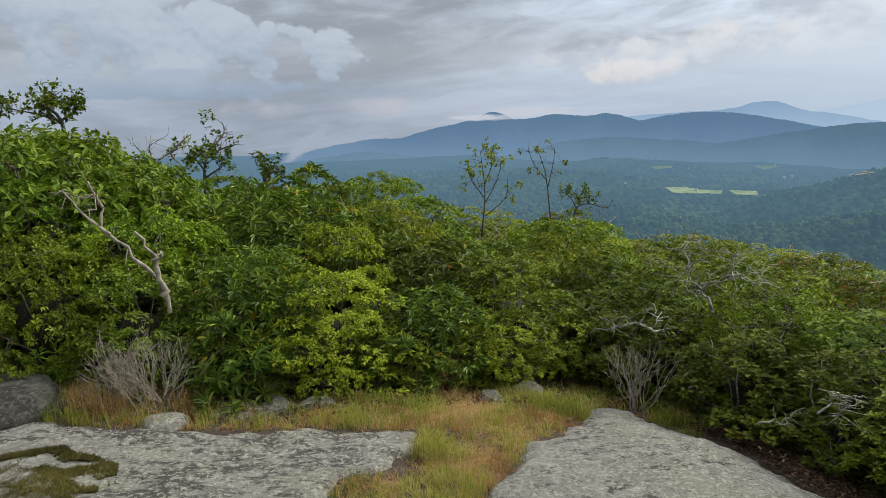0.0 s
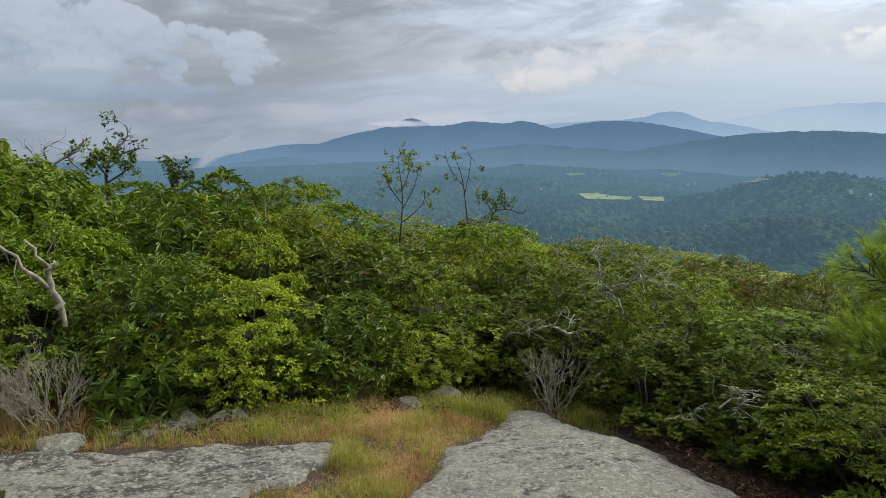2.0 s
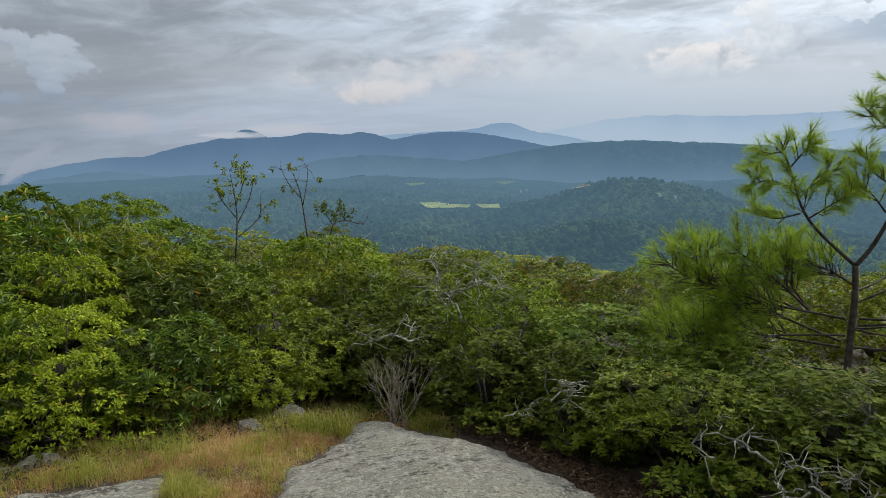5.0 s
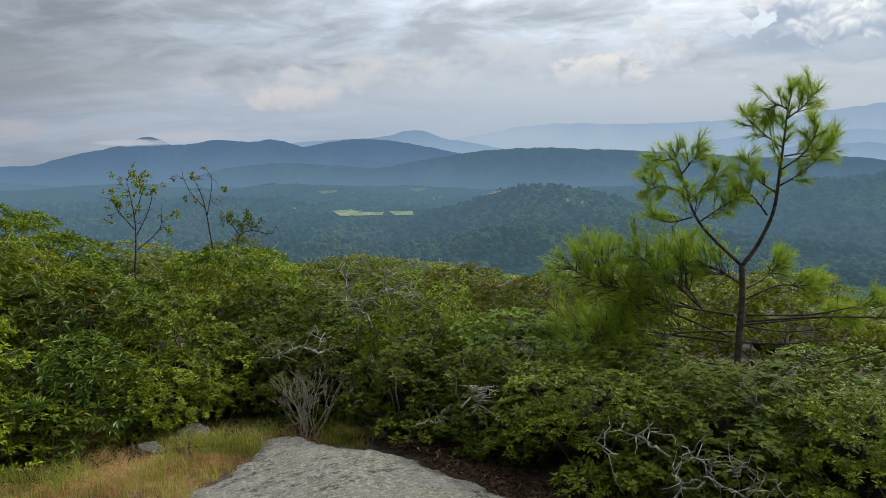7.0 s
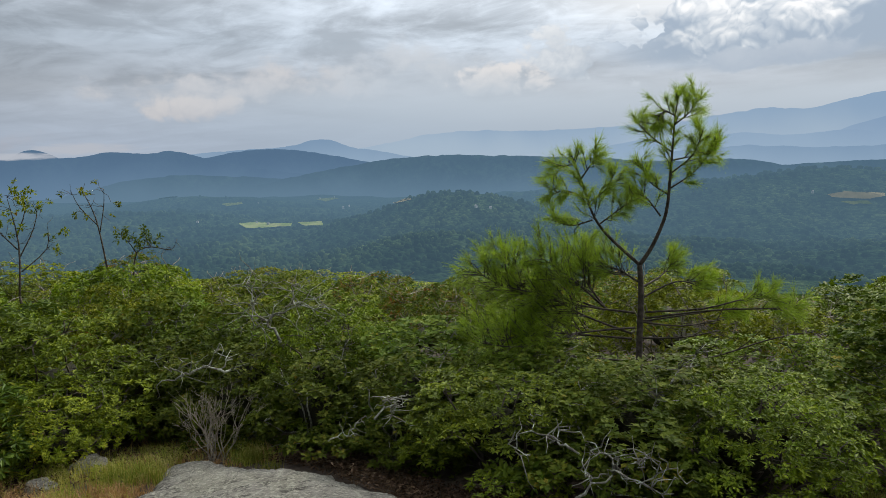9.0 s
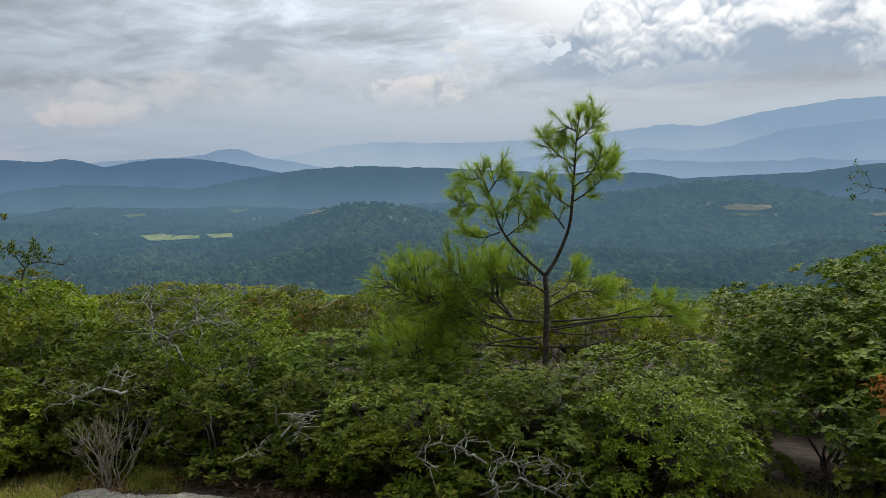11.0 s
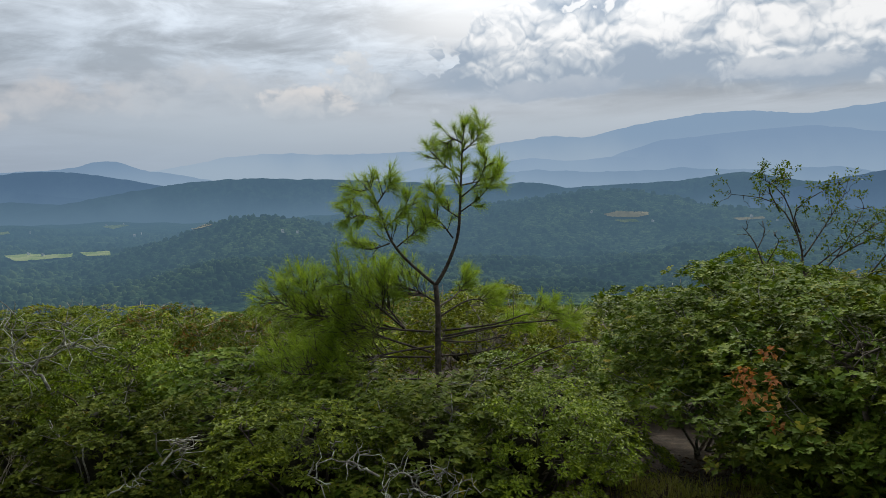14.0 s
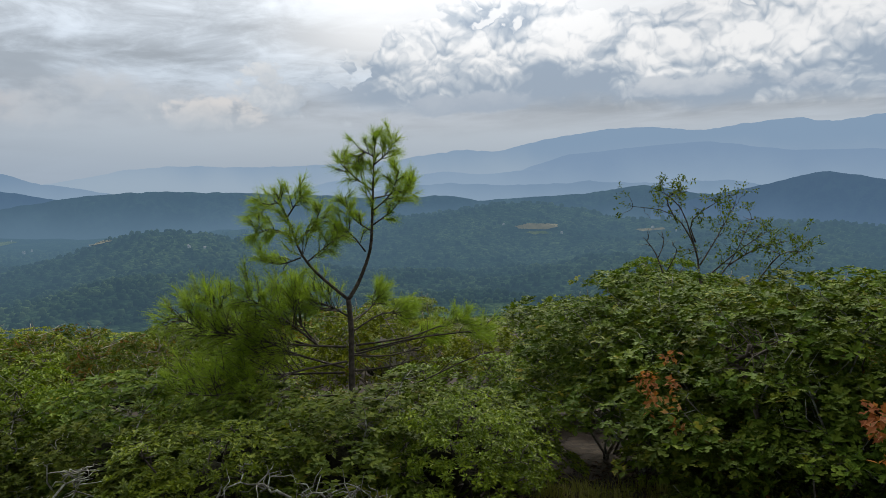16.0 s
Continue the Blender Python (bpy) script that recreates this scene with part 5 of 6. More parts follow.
slender_tree("sapling", [[(3.2, -10.8), (3.5, -7.0), (3.1, -3.6)], [(3.5, -7.9), (4.5, -6.0), (4.9, -4.4)], [(3.4, -7.4), (2.4, -6.0), (2.0, -5.0)], [(3.4, -6.5), (4.1, -4.6), (3.8, -3.5)], [(3.5, -9.0), (5.2, -7.5), (5.4, -6.0)]], 10.5, 1, "thin sapling with sparse yellowing leaves above the thicket", "azalea", (0.5,), 1.3, thick=0.016, twigs=9, tufts=3, spread=0.2)
slender_tree("sapling", [[(9.1, -9.5), (8.6, -5.5), (7.8, -3.3)], [(8.8, -6.5), (9.2, -4.6), (9.3, -3.3)], [(8.7, -6.0), (7.6, -4.6), (7.1, -3.3)]], 10.5, 2, "nearly leafless thin sapling with yellow-green leaves", "azalea", (0.3,), 1.3, thick=0.014, twigs=8, tufts=2, spread=0.18)
slender_tree("oak_sapling", [[(-29.1, -2.5), (-29.1, -0.5), (-30.2, 0.7), (-31.0, 1.5)], [(-29.1, -0.5), (-28.3, 0.1), (-28.0, 1.0)], [(-29.3, -0.5), (-30.7, 0.0), (-32.8, 0.5)], [(-29.2, -0.7), (-30.0, 0.5), (-29.0, 1.5)]], 9.0, 3, "crooked oak with leafy flat crown above the thicket", "oak", (0.95,), 1.0, thick=0.03, twigs=9, tufts=4, spread=0.13)
slender_tree("bare_tree", [[(-23.5, -6.2), (-23.0, -3.9), (-21.9, -3.1), (-20.6, -2.5)], [(-23.0, -3.9), (-23.4, -2.6), (-22.2, -1.9)], [(-21.9, -3.1), (-21.5, -3.8), (-20.4, -4.7)], [(-23.0, -3.6), (-23.9, -3.1), (-24.4, -2.4)], [(-21.9, -3.1), (-20.8, -2.1), (-20.2, -1.7)]], 9.0, 4, "gnarled nearly bare grey tree with one leafy tuft", "oak", (0.05, 0.55, 0.05, 0.1), 0.9, LICHEN_WOOD, 0.03, 7, 4, spread=0.2)
slender_tree("oak_sapling", [[(-19.5, -6.9), (-19.5, -4.5), (-19.0, -3.2), (-18.2, -1.7)], [(-19.4, -4.7), (-20.1, -3.6), (-20.2, -2.9)], [(-19.1, -3.4), (-17.7, -2.8), (-16.8, -2.6)], [(-18.7, -2.8), (-17.8, -1.7), (-17.9, -0.8)], [(-19.5, -5.2), (-18.4, -4.5), (-17.8, -4.1)]], 9.0, 5, "twisted small oak with clumped dark leaves", "oak", (0.9, 0.9, 0.25, 0.3, 0.6), 0.9, BARK, 0.026, 8, 5, spread=0.16)
slender_tree("oak_sapling", [[(-15.0, -6.6), (-14.7, -4.9), (-14.0, -4.3)], [(-14.7, -4.9), (-15.1, -4.4)], [(-14.8, -5.1), (-13.8, -4.9)]], 9.5, 6, "small oak shoot with dark leaves", "oak", (0.9,), 0.9, BARK, 0.018, 7, 4, spread=0.13)
slender_tree("oak_sapling", [[(10.8, -10.5), (11.2, -8.3), (12.3, -7.9), (13.7, -8.2), (14.2, -7.4)], [(11.2, -8.3), (10.7, -7.4), (10.2, -6.9)], [(12.3, -7.9), (11.9, -7.2)]], 10.5, 7, "oak shoot with a bare side branch", "young", (0.15, 0.9, 0.9), 0.9, BARK, 0.014, 7, 3, spread=0.14)
slender_tree("cherry_sapling", [[(81.0, -11.0), (80.0, -8.4), (79.5, -5.7), (77.7, -3.0), (74.6, -2.4)], [(79.5, -5.7), (78.3, -2.5), (76.5, -1.0)], [(79.5, -5.2), (79.2, -3.4), (81.8, -1.4)], [(79.9, -7.0), (81.1, -4.7), (82.2, -2.3)], [(80.2, -9.2), (82.0, -6.9), (83.5, -3.3)], [(82.0, -6.9), (84.0, -5.5), (86.3, -4.8)], [(80.5, -9.7), (84.1, -8.1), (87.4, -4.9)], [(78.1, -3.7), (77.2, -1.7), (78.7, -1.2)], [(84.1, -8.1), (85.6, -5.9), (87.1, -5.6)], [(80.0, -8.4), (82.4, -6.0), (84.6, -4.2)]], 8.6, 8, "open spreading cherry sapling with drooping green leaves", "young", (0.75,), 0.72, BARK, 0.018, 14, 3, spread=0.17, eye=EYE_END)
slender_tree("dead_sapling", [[(77.4, -8.6), (76.5, -6.2), (75.5, -4.9)], [(76.7, -6.5), (77.1, -5.3), (76.9, -4.4)], [(77.4, -7.6), (78.1, -6.0), (77.8, -5.5)]], 7.4, 9, "small dead sapling with dark bare twigs", leafy=(0.0,), thick=0.010, twigs=4, spread=0.12, eye=EYE_END)

# ---- fallen and dead limbs ----


def dead_limb(name, rows, d, seed, label, wood=LICHEN_WOOD, thick=0.03, twigs=6, lean=0.0, spread=0.14, eye=None):
    rng = np.random.default_rng(seed)
    root = new(name)
    root.location = aim(*rows[0][0], d, eye)
    tagged(root, label, "dead branch")
    off = -root.location
    for i, r in enumerate(rows):
        soup = Soup()
        path = smooth_path([p + off for p in limb_path(r, d, lean + rng.uniform(-0.1, 0.1), eye)], 4)
        path = [p + Vector(rng.normal(0, 0.011, 3)) for p in path]
        tube(soup, path, [r * rng.uniform(0.8, 1.3) for r in taper(thick if i == 0 else thick * 0.65, thick * 0.3, len(path))], 7)
        limb = part("limb", soup.mesh("dead_limb", True), wood, root)
        for j in range(twigs):
            k = rng.integers(len(path) // 4, len(path))
            q = path[k] + Vector(rng.normal(0, spread, 3))
            soup = Soup()
            tube(soup, wander(rng, path[k], q, 3, 0.14), [0.0035, 0.003, 0.002, 0.001], 4)
            part("twig", soup.mesh("dead_twig", True), wood, limb)
    return root


dead_limb("leaning_dead_branch", [[(-23.2, -15.5), (-23.5, -13.2), (-25.2, -11.0), (-27.0, -8.9), (-27.2, -7.1), (-27.6, -5.6)], [(-27.0, -8.9), (-28.3, -7.5), (-29.6, -5.7)], [(-27.2, -7.1), (-27.4, -6.1), (-27.9, -5.0)]], 4.7, 1, "long bleached dead branch leaning through the shrubs", DEAD_WOOD, 0.016, 4)
dead_limb("broken_snag", [[(-23.4, -14.0), (-23.6, -12.9), (-23.9, -10.9), (-25.1, -9.0)], [(-23.8, -11.6), (-23.1, -11.0)]], 4.6, 2, "short thick broken grey snag", DEAD_WOOD, 0.021, 1, spread=0.08)
dead_limb("lichen_snag", [[(22.8, -16.1), (21.5, -14.5), (23.4, -13.5), (26.0, -12.3)], [(21.5, -14.5), (20.5, -13.1), (21.6, -11.2)], [(23.4, -13.5), (23.6, -12.1), (24.0, -11.3)], [(21.5, -14.5), (20.3, -13.9), (19.5, -13.4)], [(24.1, -13.1), (25.1, -13.4), (26.5, -13.6)], [(20.6, -13.1), (20.0, -11.5), (20.4, -10.3)]], 5.3, 3, "lichen-crusted dead tree top above the shrubs", thick=0.010, twigs=10, spread=0.15)
dead_limb("lichen_branch", [[(18.6, -18.1), (16.4, -17.7), (14.4, -18.1), (12.9, -18.4)], [(16.4, -17.7), (17.4, -16.6), (17.6, -15.9)], [(14.9, -18.0), (14.1, -17.4), (13.4, -17.2)], [(17.6, -17.9), (18.6, -17.0)]], 4.9, 4, "pale lichen-covered branch across the leaves", thick=0.009, twigs=3, spread=0.1)
dead_limb("lichen_branch", [[(47.2, -28.8), (50.0, -26.7), (50.3, -25.4), (53.1, -25.2)], [(50.0, -26.7), (52.4, -27.1), (55.0, -27.6)], [(50.1, -26.5), (48.5, -27.1), (47.6, -26.8)], [(50.3, -25.5), (49.3, -25.2), (48.2, -25.4)], [(53.1, -25.2), (52.8, -25.9)], [(52.4, -27.1), (54.4, -26.0), (55.7, -25.6)]], 3.55, 5, "gnarled oak limb crusted with grey-green lichen", thick=0.0065, twigs=8, spread=0.07, eye=EYE_MID)
dead_limb("lichen_branch", [[(46.7, -25.4), (45.0, -24.5), (43.4, -23.7), (43.1, -22.6)], [(45.0, -24.5), (46.2, -23.7)], [(42.6, -26.0), (41.6, -25.6), (41.1, -25.2)]], 3.62, 6, "lichen-spotted oak limb among dark leaves", thick=0.0065, twigs=5, spread=0.07, eye=EYE_MID)
dead_limb("lichen_branch", [[(24.9, -24.3), (26.4, -23.9), (27.6, -24.0)], [(26.4, -23.9), (27.3, -23.4), (27.8, -22.9)]], 4.25, 7, "low lichen-tufted branch over the rock", thick=0.005, twigs=6, spread=0.045, eye=EYE_MID)
dead_limb("lichen_branch", [[(29.2, -22.8), (30.7, -21.9), (31.5, -21.2)], [(30.7, -21.9), (30.6, -22.8)], [(30.0, -21.7), (31.0, -21.2)]], 3.95, 8, "pale lichened twigs among oak leaves", thick=0.006, twigs=8, spread=0.06, eye=EYE_MID)
dead_limb("dead_branch", [[(85.5, -22.0), (84.4, -16.5), (82.3, -13.9), (81.4, -12.7)], [(82.9, -14.4), (84.3, -12.9), (85.9, -12.1)], [(82.3, -13.9), (84.0, -13.8), (86.3, -13.9)], [(84.4, -13.7), (85.1, -13.0)]], 3.5, 9, "grey dead branches inside the oak", BARK, 0.016, 8, spread=0.1, eye=EYE_END)


def dead_shrub(az, d, h, width, seed, stems, thick):
    """A fan of grey leafless stems."""
    rng = np.random.default_rng(seed)
    root = new("dead_shrub")
    root.location = spot(az, d)
    tagged(root, "grey leafless dead shrub with many fine twigs", "shrub")
    soup = Soup()

    def grow(p, dr, ln, r, depth):
        q = p + dr * ln
        tube(soup, wander(rng, p, q, 3, 0.07), taper(r, r * 0.6, 4), 4)
        if depth == 0:
            return
        for i in range(rng.integers(2, 4)):
            nd = (dr + Vector(rng.normal(0, 0.3, 3)) + Vector((0, 0, 0.12))).normalized()
            grow(p.lerp(q, rng.uniform(0.55, 1.0)), nd, ln * rng.uniform(0.5, 0.75), r * 0.6, depth - 1)

    for i in range(stems):
        a = rng.uniform(0, 6.283)
        s = rng.uniform(0.1, 1.0)
        dr = Vector((math.cos(a) * s * width / h, math.sin(a) * s * width / h, 1.0)).normalized()
        grow(Vector((rng.uniform(-0.12, 0.12) * width, rng.uniform(-0.12, 0.12) * width, -0.03)), dr, h * rng.uniform(0.34, 0.5), thick, 3)
    part("stem", soup.mesh("dead_shrub_stem"), DEAD_WOOD, root)


dead_shrub(-24.6, 4.35, 0.66, 0.62, 1, 24, 0.0038)
dead_shrub(-27.6, 4.5, 0.56, 0.5, 3, 16, 0.0036)
dead_shrub(16.9, 4.6, 0.60, 0.40, 2, 15, 0.0048)

# weathered stems among the flat tops of the thicket
rng_dead = np.random.default_rng(12)
for i, (az, gap) in enumerate([(3.0, 4.2), (6.2, 5.0), (10.5, 3.6), (13.5, 5.4), (17.5, 4.4), (20.8, 6.2), (23.0, 3.4), (26.2, 5.0), (29.5, 4.2), (33.0, 6.0), (36.0, 4.6), (64.5, 4.6), (61.0, 6.4), (56.5, 4.0), (-8.0, 5.0)]):
    d = lerp_table(FRONT, az) + gap
    top = lerp_table(SKYLINE, az) - 2.2 + gap * 0.35 + rng_dead.uniform(-0.3, 0.5)
    tall = EYE + d * math.tan(radians(top)) - spot(az, d).z
    dead_shrub(az, d, tall * 0.8, 0.42, 30 + i, 5, 0.011)

# ---- withered leaves on the oak ----


def hung_oak(az, d, top_el, width, sprays, seed):
    """An oak by the trail on which some twigs have died and hang brown."""
    rng = np.random.default_rng(seed)
    oak = plant("canopy_oak", az, d, top_el, width, rng)
    oak["label"] = "scrub oak with some withered orange-brown leaf sprays"
    back = oak.matrix_basis.inverted()
    for a, e, dd, size, n in sprays:
        at = aim(a, e, dd, EYE_END)
        pts = rng.normal(0, size * 0.75, (n, 3)) * np.array([0.8, 0.6, 1.3])
        me, m = tufts_of("withered_spray", "withered", pts, rng.normal(0, 1, (n, 3)), rng, 0.42, -0.3)
        ob = tagged(part("withered_spray", me, m, oak, "withered orange-brown leaves"), kind="stuff")
        ob.matrix_parent_inverse = back
        ob.location = at


rng_right = np.random.default_rng(33)
for az, d, el in [(76.0, 5.5, -7.2), (78.5, 5.8, -7.4), (81.5, 5.4, -8.2), (85.5, 4.6, -8.0), (90.0, 4.3, -6.4), (94.5, 4.0, -6.0)]:
    plant("canopy_oak", az, d, el, 1.0, rng_right)
for az, d, el in [(86.5, 4.3, -12.0), (91.0, 4.0, -12.0)]:
    plant("oak", az, d, el, 0.7, rng_right)
hung_oak(78.5, 4.9, -9.2, 0.78, [(75.9, -16.9, 3.62, 0.035, 5), (76.6, -18.0, 3.62, 0.04, 6), (78.2, -18.3, 3.62, 0.03, 3), (78.9, -19.8, 3.62, 0.03, 3), (77.7, -14.8, 3.62, 0.03, 3), (76.2, -16.2, 3.62, 0.03, 4), (78.1, -16.4, 3.62, 0.035, 4)], 5)
hung_oak(95.0, 3.8, -8.0, 0.8, [(92.5, -18.1, 2.75, 0.05, 11)], 6)

for protos in PROTO.values():
    for ob in protos:
        if ob.name not in USED:
            for o in (*ob.children_recursive, ob):
                bpy.data.objects.remove(o)

# ---- stones, grass and moss on the bald ----


def stone(az, el, w, h, seed, label, mat=ROCK, name="stone", cuts=4):
    d = meet(az, el)
    rng = np.random.default_rng(seed)
    bm = bmesh.new()
    bmesh.ops.create_icosphere(bm, subdivisions=cuts, radius=1.0)
    for v in bm.verts:
        n = noise.fractal(v.co * 1.3 + Vector((seed * 3.1, 0, 0)), 1.0, 2.0, 4)
        c = v.co * (1 + 0.22 * n)
        c.z = max(c.z, -0.5) if c.z < 0 else min(c.z, 0.55 + 0.25 * c.z)
        v.co = Vector((c.x * w, c.y * w * 0.8, c.z * h))
    me = bpy.data.meshes.new(name)
    bm.to_mesh(me)
    bm.free()
    me.polygons.foreach_set("use_smooth", [True] * len(me.polygons))
    ob = part(name, me, mat)
    ob.location = spot(az, d, h * 0.25)
    ob.rotation_euler = (0, 0, rng.uniform(0, 6.28))
    tagged(ob, label, "rock")
    return ob


stone(-36.6, -21.0, 0.46, 0.2, 1, "dark grey flat-topped boulder with undercut edge", DARK_ROCK, name="boulder")
stone(-29.6, -20.6, 0.09, 0.05, 2, "small pale lichen-whitened stone in grass")
stone(-24.4, -24.2, 0.14, 0.05, 3, "low half-buried pale stone")
stone(-18.9, -24.0, 0.13, 0.05, 4, "low grey stone at the shrubs' foot")
stone(-15.6, -24.2, 0.15, 0.05, 5, "low grey stone at the shrubs' foot")
stone(-11.7, -24.5, 0.13, 0.05, 6, "low grey stone at the shrubs' foot")
stone(7.2, -24.0, 0.14, 0.09, 7, "grey stone at the thicket's edge")
stone(4.1, -24.4, 0.1, 0.05, 8, "grey stone at the thicket's edge")

rng_stone = np.random.default_rng(8)
for i in range(22):
    az = rng_stone.uniform(-21.5, -9.5)
    stone(az, -23.6 - 0.1 * (az + 21.5) * 0.5 - rng_stone.uniform(0.0, 1.0), rng_stone.uniform(0.025, 0.085), rng_stone.uniform(0.02, 0.05), 20 + i, "small grey stone below the rhododendrons", STAINED_ROCK, cuts=2)


def blades(name, spots, mat, label, seed, length=0.2, per=9, width=0.0032, lean=0.5):
    """Grass tufts: bent blades of two segments."""
    rng = np.random.default_rng(seed)
    V, F = [], []
    for x, y, s in spots:
        z = ground_at(x, y) - 0.01
        for i in range(per):
            a = rng.uniform(0, 6.283)
            ln = length * s * rng.uniform(0.5, 1.2)
            out = lean * rng.uniform(0.1, 1.0)
            bx, by = x + rng.normal(0, 0.022), y + rng.normal(0, 0.022)
            dx, dy = math.cos(a), math.sin(a)
            px, py = -dy * width, dx * width
            mx, my, mz = bx + dx * ln * out * 0.35, by + dy * ln * out * 0.35, z + ln * 0.62
            tx, ty, tz = bx + dx * ln * out, by + dy * ln * out, z + ln * (1.0 - 0.35 * out)
            n = len(V)
            V += [(bx - px, by - py, z), (bx + px, by + py, z), (mx + px * 0.8, my + py * 0.8, mz), (mx - px * 0.8, my - py * 0.8, mz), (tx, ty, tz)]
            F += [(n, n + 1, n + 2, n + 3), (n + 3, n + 2, n + 4)]
    ob = part(name, mesh_of(name, V, F), mat)
    tagged(ob, label, "grass", kind="stuff")


def grass_spots(rows, n, seed, clump=0.35, avoid=True):
    """Places scattered over a ground outline, in clumps, off the bare rock."""
    rng = np.random.default_rng(seed)
    poly = plan(rows)
    xs, ys = [p[0] for p in poly], [p[1] for p in poly]
    out = []
    tries = 0
    while len(out) < n and tries < n * 40:
        tries += 1
        x, y = rng.uniform(min(xs), max(xs)), rng.uniform(min(ys), max(ys))
        if inside(poly, x, y) < 0 or (avoid and (inside(LEFT_SLAB, x, y) > 0.02 or inside(RIGHT_DOME, x, y) > 0.02)):
            continue
        c = noise.noise(Vector((x * 2.6, y * 2.6, seed)))
        if c < rng.uniform(-0.55, clump):
            continue
        out.append((x, y, rng.uniform(0.5, 0.9) + 0.7 * max(0, c + 0.2)))
    return out


STRIP = [(-36, -20.0), (-30, -20.5), (-26, -21.8), (-19, -23.8), (-10, -23.8), (-2, -23.6), (6, -23.5), (12.5, -23.0), (17, -23.6), (21, -24.6), (22, -25.6), (16, -25.2), (12, -26), (8.5, -27.6), (7, -29.2), (4, -31.5), (-1, -31), (-2.4, -27), (-12, -26.2), (-19.6, -25.4), (-28, -23.6), (-36, -21.8)]
WEDGE = [(-2.4, -27.5), (6, -27.5), (6, -29.5), (2.5, -32.5), (2, 2.2), (-14, 2.2), (-11, -32), (-9.5, -30.4), (-4.5, -29.9), (-2.6, -28.6)]
blades("grass", grass_spots(STRIP, 620, 1, 0.95), GRASS, "yellow-green mountain grass along the rock's edge", 1, 0.13, 20, 0.0016, 0.95)
blades("grass", grass_spots(WEDGE, 240, 2, 0.8), GRASS, "yellow-green grass tufts in the gap between rocks", 2, 0.11, 20, 0.0016, 0.95)
blades("dry_grass", grass_spots(STRIP, 260, 11, 0.7), STRAW, "dry straw tufts among the green grass", 11, 0.12, 13, 0.0015, 1.0)
blades("dry_grass", grass_spots(STRIP, 1500, 12, 0.35), STRAW, "matted short russet grass and dead moss", 12, 0.042, 12, 0.0018, 2.0)
blades("dry_grass", grass_spots([(-14, -25.2), (-8, -24.8), (4, -25.0), (10, -25.4), (9, -27.0), (6, -29), (2, -30.5), (-3, -29), (-2, -27), (-14, -26.4)], 900, 3, 0.3), STRAW, "matted dry russet grass beside the rock", 3, 0.065, 13, 0.0016, 1.6)
blades("dry_grass", grass_spots(WEDGE, 700, 13, 0.2), STRAW, "matted short dead grass between the rocks", 13, 0.04, 12, 0.0018, 2.0)
blades("dry_grass", grass_spots([(-36, -19.8), (-22, -21.5), (-18, -24.6), (-30, -22.6)], 260, 4), STRAW, "tall straw-coloured dry grass", 4, 0.18, 11, 0.0014, 0.9)
blades("grass", grass_spots([(68, -25), (71, -24.6), (84, -23), (86, -26), (80, -29), (68, -30)], 420, 5, 0.3), GRASS, "dim grass on the trail under the oaks", 5, 0.13, 13, 0.0016, 0.9)
blades("grass", grass_spots([(18.6, -24.6), (21.6, -25.0), (22.0, -26.2), (19.6, -25.7)], 60, 6, 0.0, False), GRASS, "green grass tuft at the dome's edge", 6, 0.11, 16, 0.0016, 0.9)
blades("tall_grass", grass_spots([(-4, -23.2), (1.5, -23.2), (1.5, -24.2), (-4, -24.2)], 60, 7, 0.0), STRAW, "tall seeding grass stems before the shrubs", 7, 0.3, 4, 0.0014, 0.35)


MOSS = leaf_material("moss", [(0.0, (0.02, 0.017, 0.008)), (0.5, (0.07, 0.06, 0.018)), (0.85, (0.15, 0.14, 0.035)), (1.0, (0.3, 0.27, 0.1))], 0.9, 0.2, gloss=0.1)


def moss_patch(rows, n, seed):
    """A cushion of brown-green moss and dead grass on the slab."""
    rng = np.random.default_rng(seed)
    poly = plan(rows)
    xs, ys = [p[0] for p in poly], [p[1] for p in poly]
    V, F = [], []
    while len(F) < n * 2:
        x, y = rng.uniform(min(xs), max(xs)), rng.uniform(min(ys), max(ys))
        if inside(poly, x, y) < 0 or noise.fractal(Vector((x * 3, y * 5, seed)), 0.8, 2.0, 5) < rng.uniform(-0.25, 0.12):
            continue
        z = ground_at(x, y) + 0.03
        for i in range(2):
            a, ln = rng.uniform(0, 6.283), rng.uniform(0.01, 0.028)
            dx, dy = math.cos(a), math.sin(a)
            k = len(V)
            V += [(x - dy * 0.004, y + dx * 0.004, z), (x + dy * 0.004, y - dx * 0.004, z), (x + dx * ln * 0.8, y + dy * ln * 0.8, z + ln * 0.6)]
            F.append((k, k + 1, k + 2))
    ob = part("moss", mesh_of("moss", V, F), MOSS)
    tagged(ob, "brown-green moss cushion on the rock slab", "moss", kind="stuff")


moss_patch([(-36, -24.2), (-31.6, -24.6), (-28.2, -26.8), (-28.6, -28.2), (-33, -28.5), (-37, -27.0)], 12000, 3)


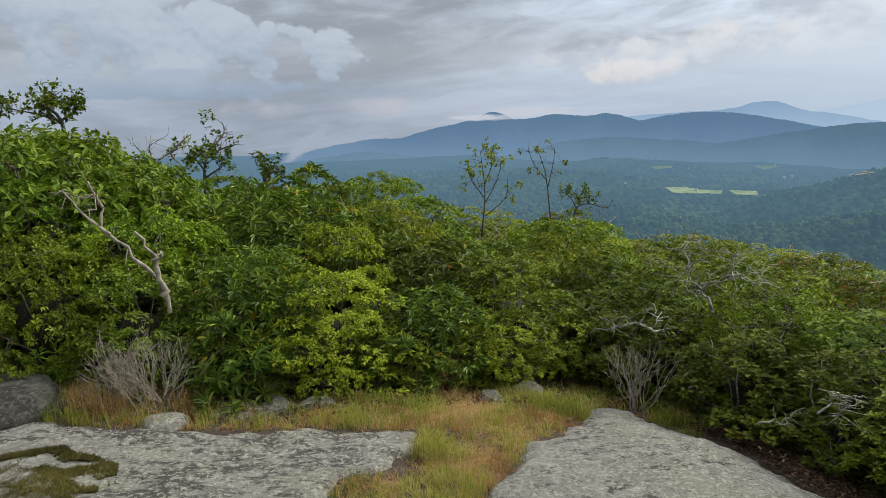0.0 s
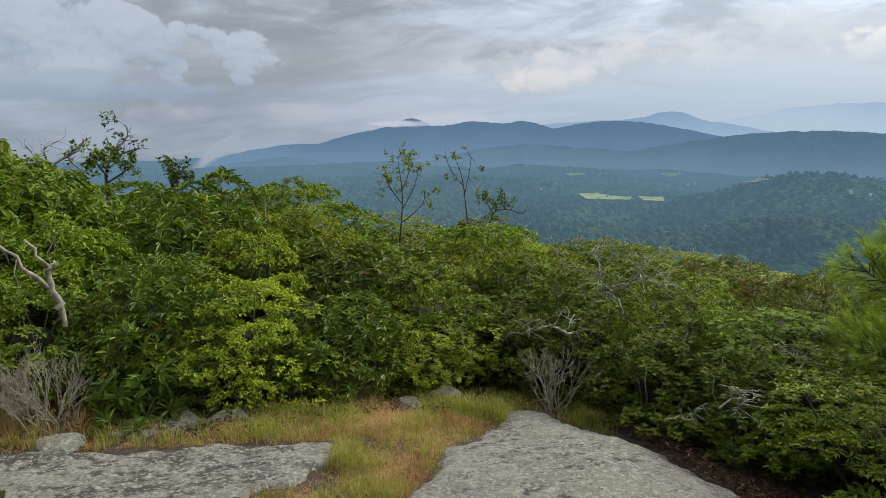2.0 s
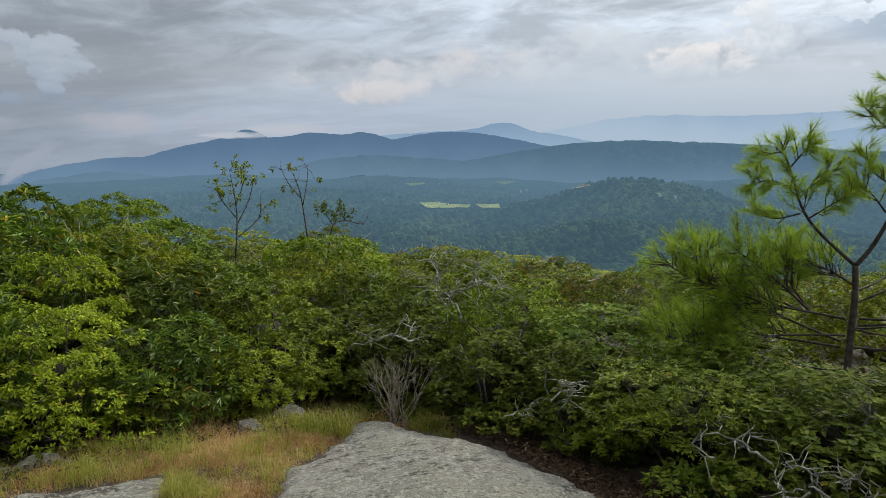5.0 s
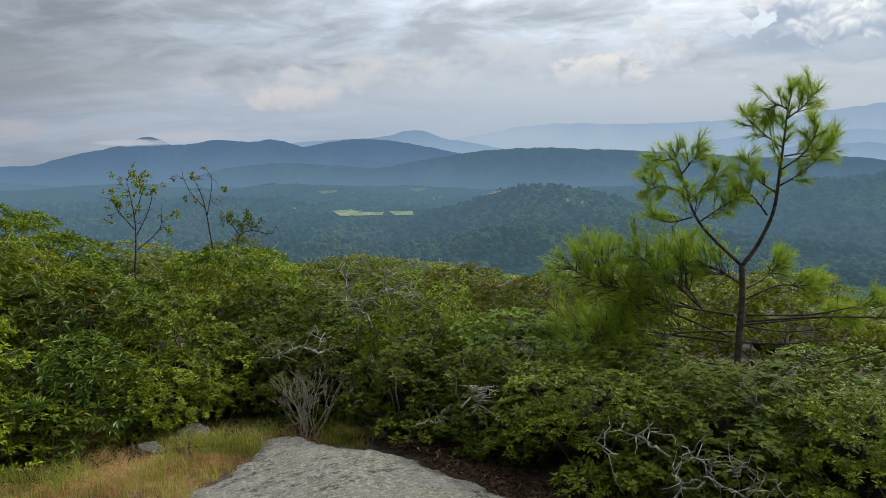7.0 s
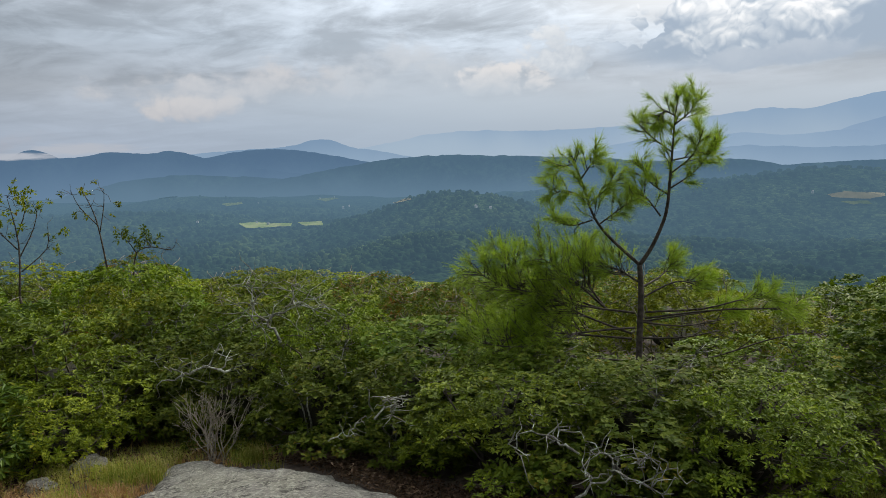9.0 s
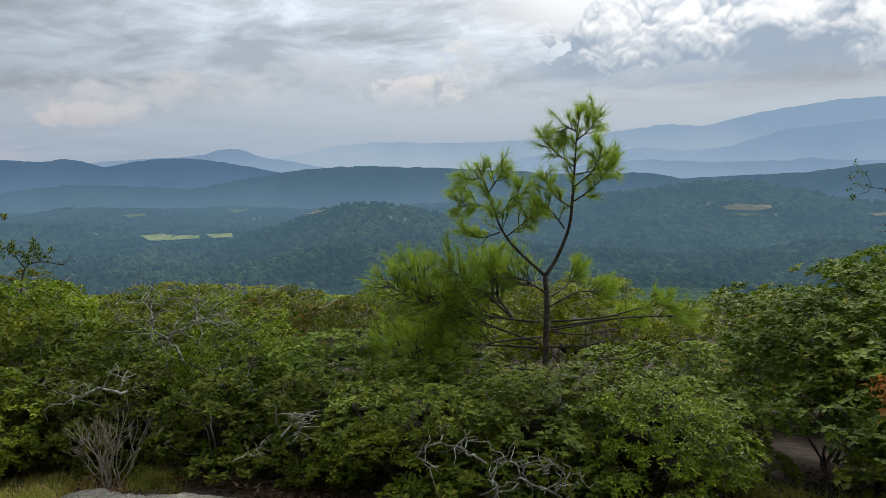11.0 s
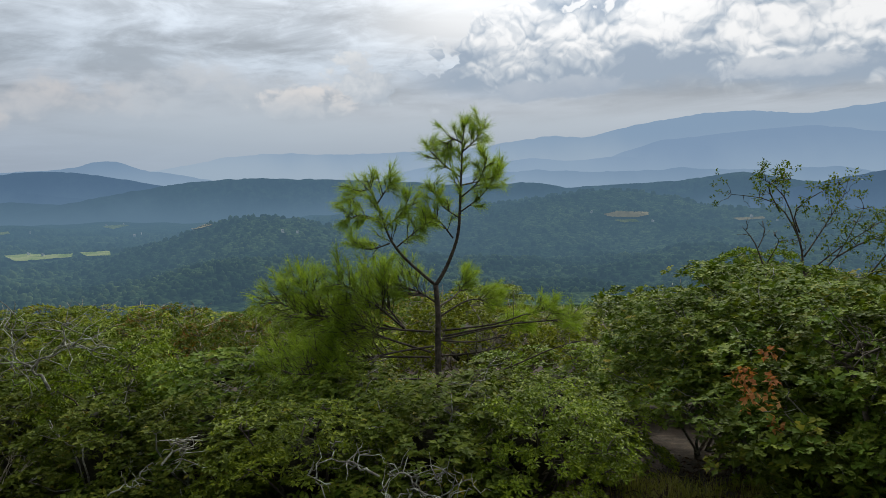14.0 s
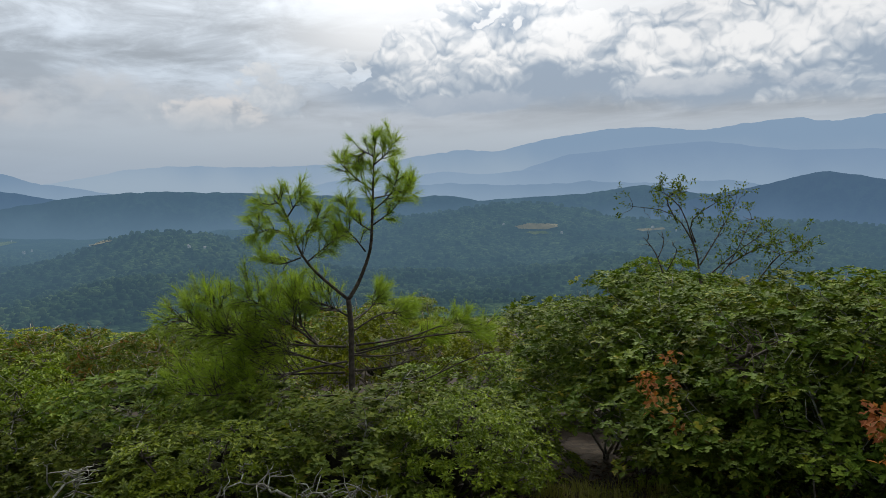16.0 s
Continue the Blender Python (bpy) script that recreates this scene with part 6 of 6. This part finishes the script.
def litter(rows, n, seed):
    """Fallen leaves, needles and bits of bark strewn over the ground."""
    rng = np.random.default_rng(seed)
    poly = plan(rows)
    xs, ys = [p[0] for p in poly], [p[1] for p in poly]
    P = []
    while len(P) < n:
        x, y = rng.uniform(min(xs), max(xs)), rng.uniform(min(ys), max(ys))
        s = inside(poly, x, y)
        if s < 0 or s < rng.uniform(0, 0.25):
            continue
        lift = 0.13 if inside(RIGHT_DOME, x, y) > 0.05 else 0.03
        P.append((x, y, ground_at(x, y) + lift + rng.uniform(0, 0.015)))
    P = np.array(P)
    D = rng.normal(0, 1, (n, 3)) * np.array([1, 1, 0.25])
    me = leaves_mesh("leaf_litter", blade_leaf(0.038, 0.011, 0.4, 0.2), P, D, rng.uniform(0.4, 1.2, n), rng)
    ob = part("leaf_litter", me, LITTER)
    tagged(ob, "red-brown fallen leaves and needles along the rock", "leaf litter", kind="stuff")


LITTER = leaf_material("fallen_leaf", [(0.0, (0.02, 0.012, 0.008)), (0.5, (0.085, 0.055, 0.036)), (0.9, (0.18, 0.125, 0.085)), (1.0, (0.34, 0.27, 0.19))], 0.9, 0.1, gloss=0.1)
litter([(20, -25.2), (24, -25.0), (30, -25.8), (38, -28.0), (48, -28.6), (62, -27), (62, -32), (45, -33), (34, -30.5), (26, -27.2)], 7500, 1)
litter([(66, -25.5), (72, -22.5), (86, -21.5), (90, -27), (80, -30), (66, -31)], 2200, 2)
litter([(-36, -18.5), (-20, -22), (-8, -23), (6, -22.8), (14, -22.4), (18, -24.4), (6, -25.2), (-12, -25.8), (-26, -23.6), (-36, -21.4)], 3200, 3)


def low_plant(az, el, size, kind, seed, label):
    """A seedling or knee-high shrub at the thicket's foot."""
    rng = np.random.default_rng(seed)
    root = new("seedling")
    root.location = spot(az, meet(az, el))
    tagged(root, label, "shrub")
    soup = Soup()
    pts = []
    for i in range(6):
        a, r = rng.uniform(0, 6.283), size * rng.uniform(0.2, 0.8)
        tip = Vector((math.cos(a) * r, math.sin(a) * r, size * rng.uniform(0.6, 1.2)))
        tube(soup, wander(rng, (0, 0, -0.02), tip, 3, 0.08), [0.006, 0.005, 0.004, 0.003], 4)
        for j in range(3):
            pts.append(np.array(tip) + rng.normal(0, size * 0.22, 3))
    tagged(part("stem", soup.mesh("seedling_stem"), BARK, root), kind="stuff")
    me, m = tufts_of("seedling_crown", kind, np.array(pts), rng.normal(0, 0.5, (len(pts), 3)), rng, 0.9, 0.9)
    part("crown", me, m, root)


for i, (az, el, size, kind) in enumerate([(-19.5, -24.0, 0.16, "rhodo"), (-12.5, -23.6, 0.3, "rhodo"), (-15.8, -24.0, 0.1, "rhodo"), (-9.6, -23.6, 0.2, "laurel"), (-6.6, -23.8, 0.22, "laurel"), (-0.5, -23.7, 0.22, "laurel"), (3.1, -23.7, 0.24, "laurel"), (8.0, -23.4, 0.25, "laurel"), (-31.7, -20.6, 0.22, "laurel"), (-17.5, -23.6, 0.3, "rhodo"), (45.0, -28.2, 0.14, "young"), (41.5, -28.6, 0.12, "young")]):
    low_plant(az, el, size, kind, i, "rhododendron seedling with a rosette of leaves" if kind == "rhodo" else "knee-high green shrub at the thicket's foot")
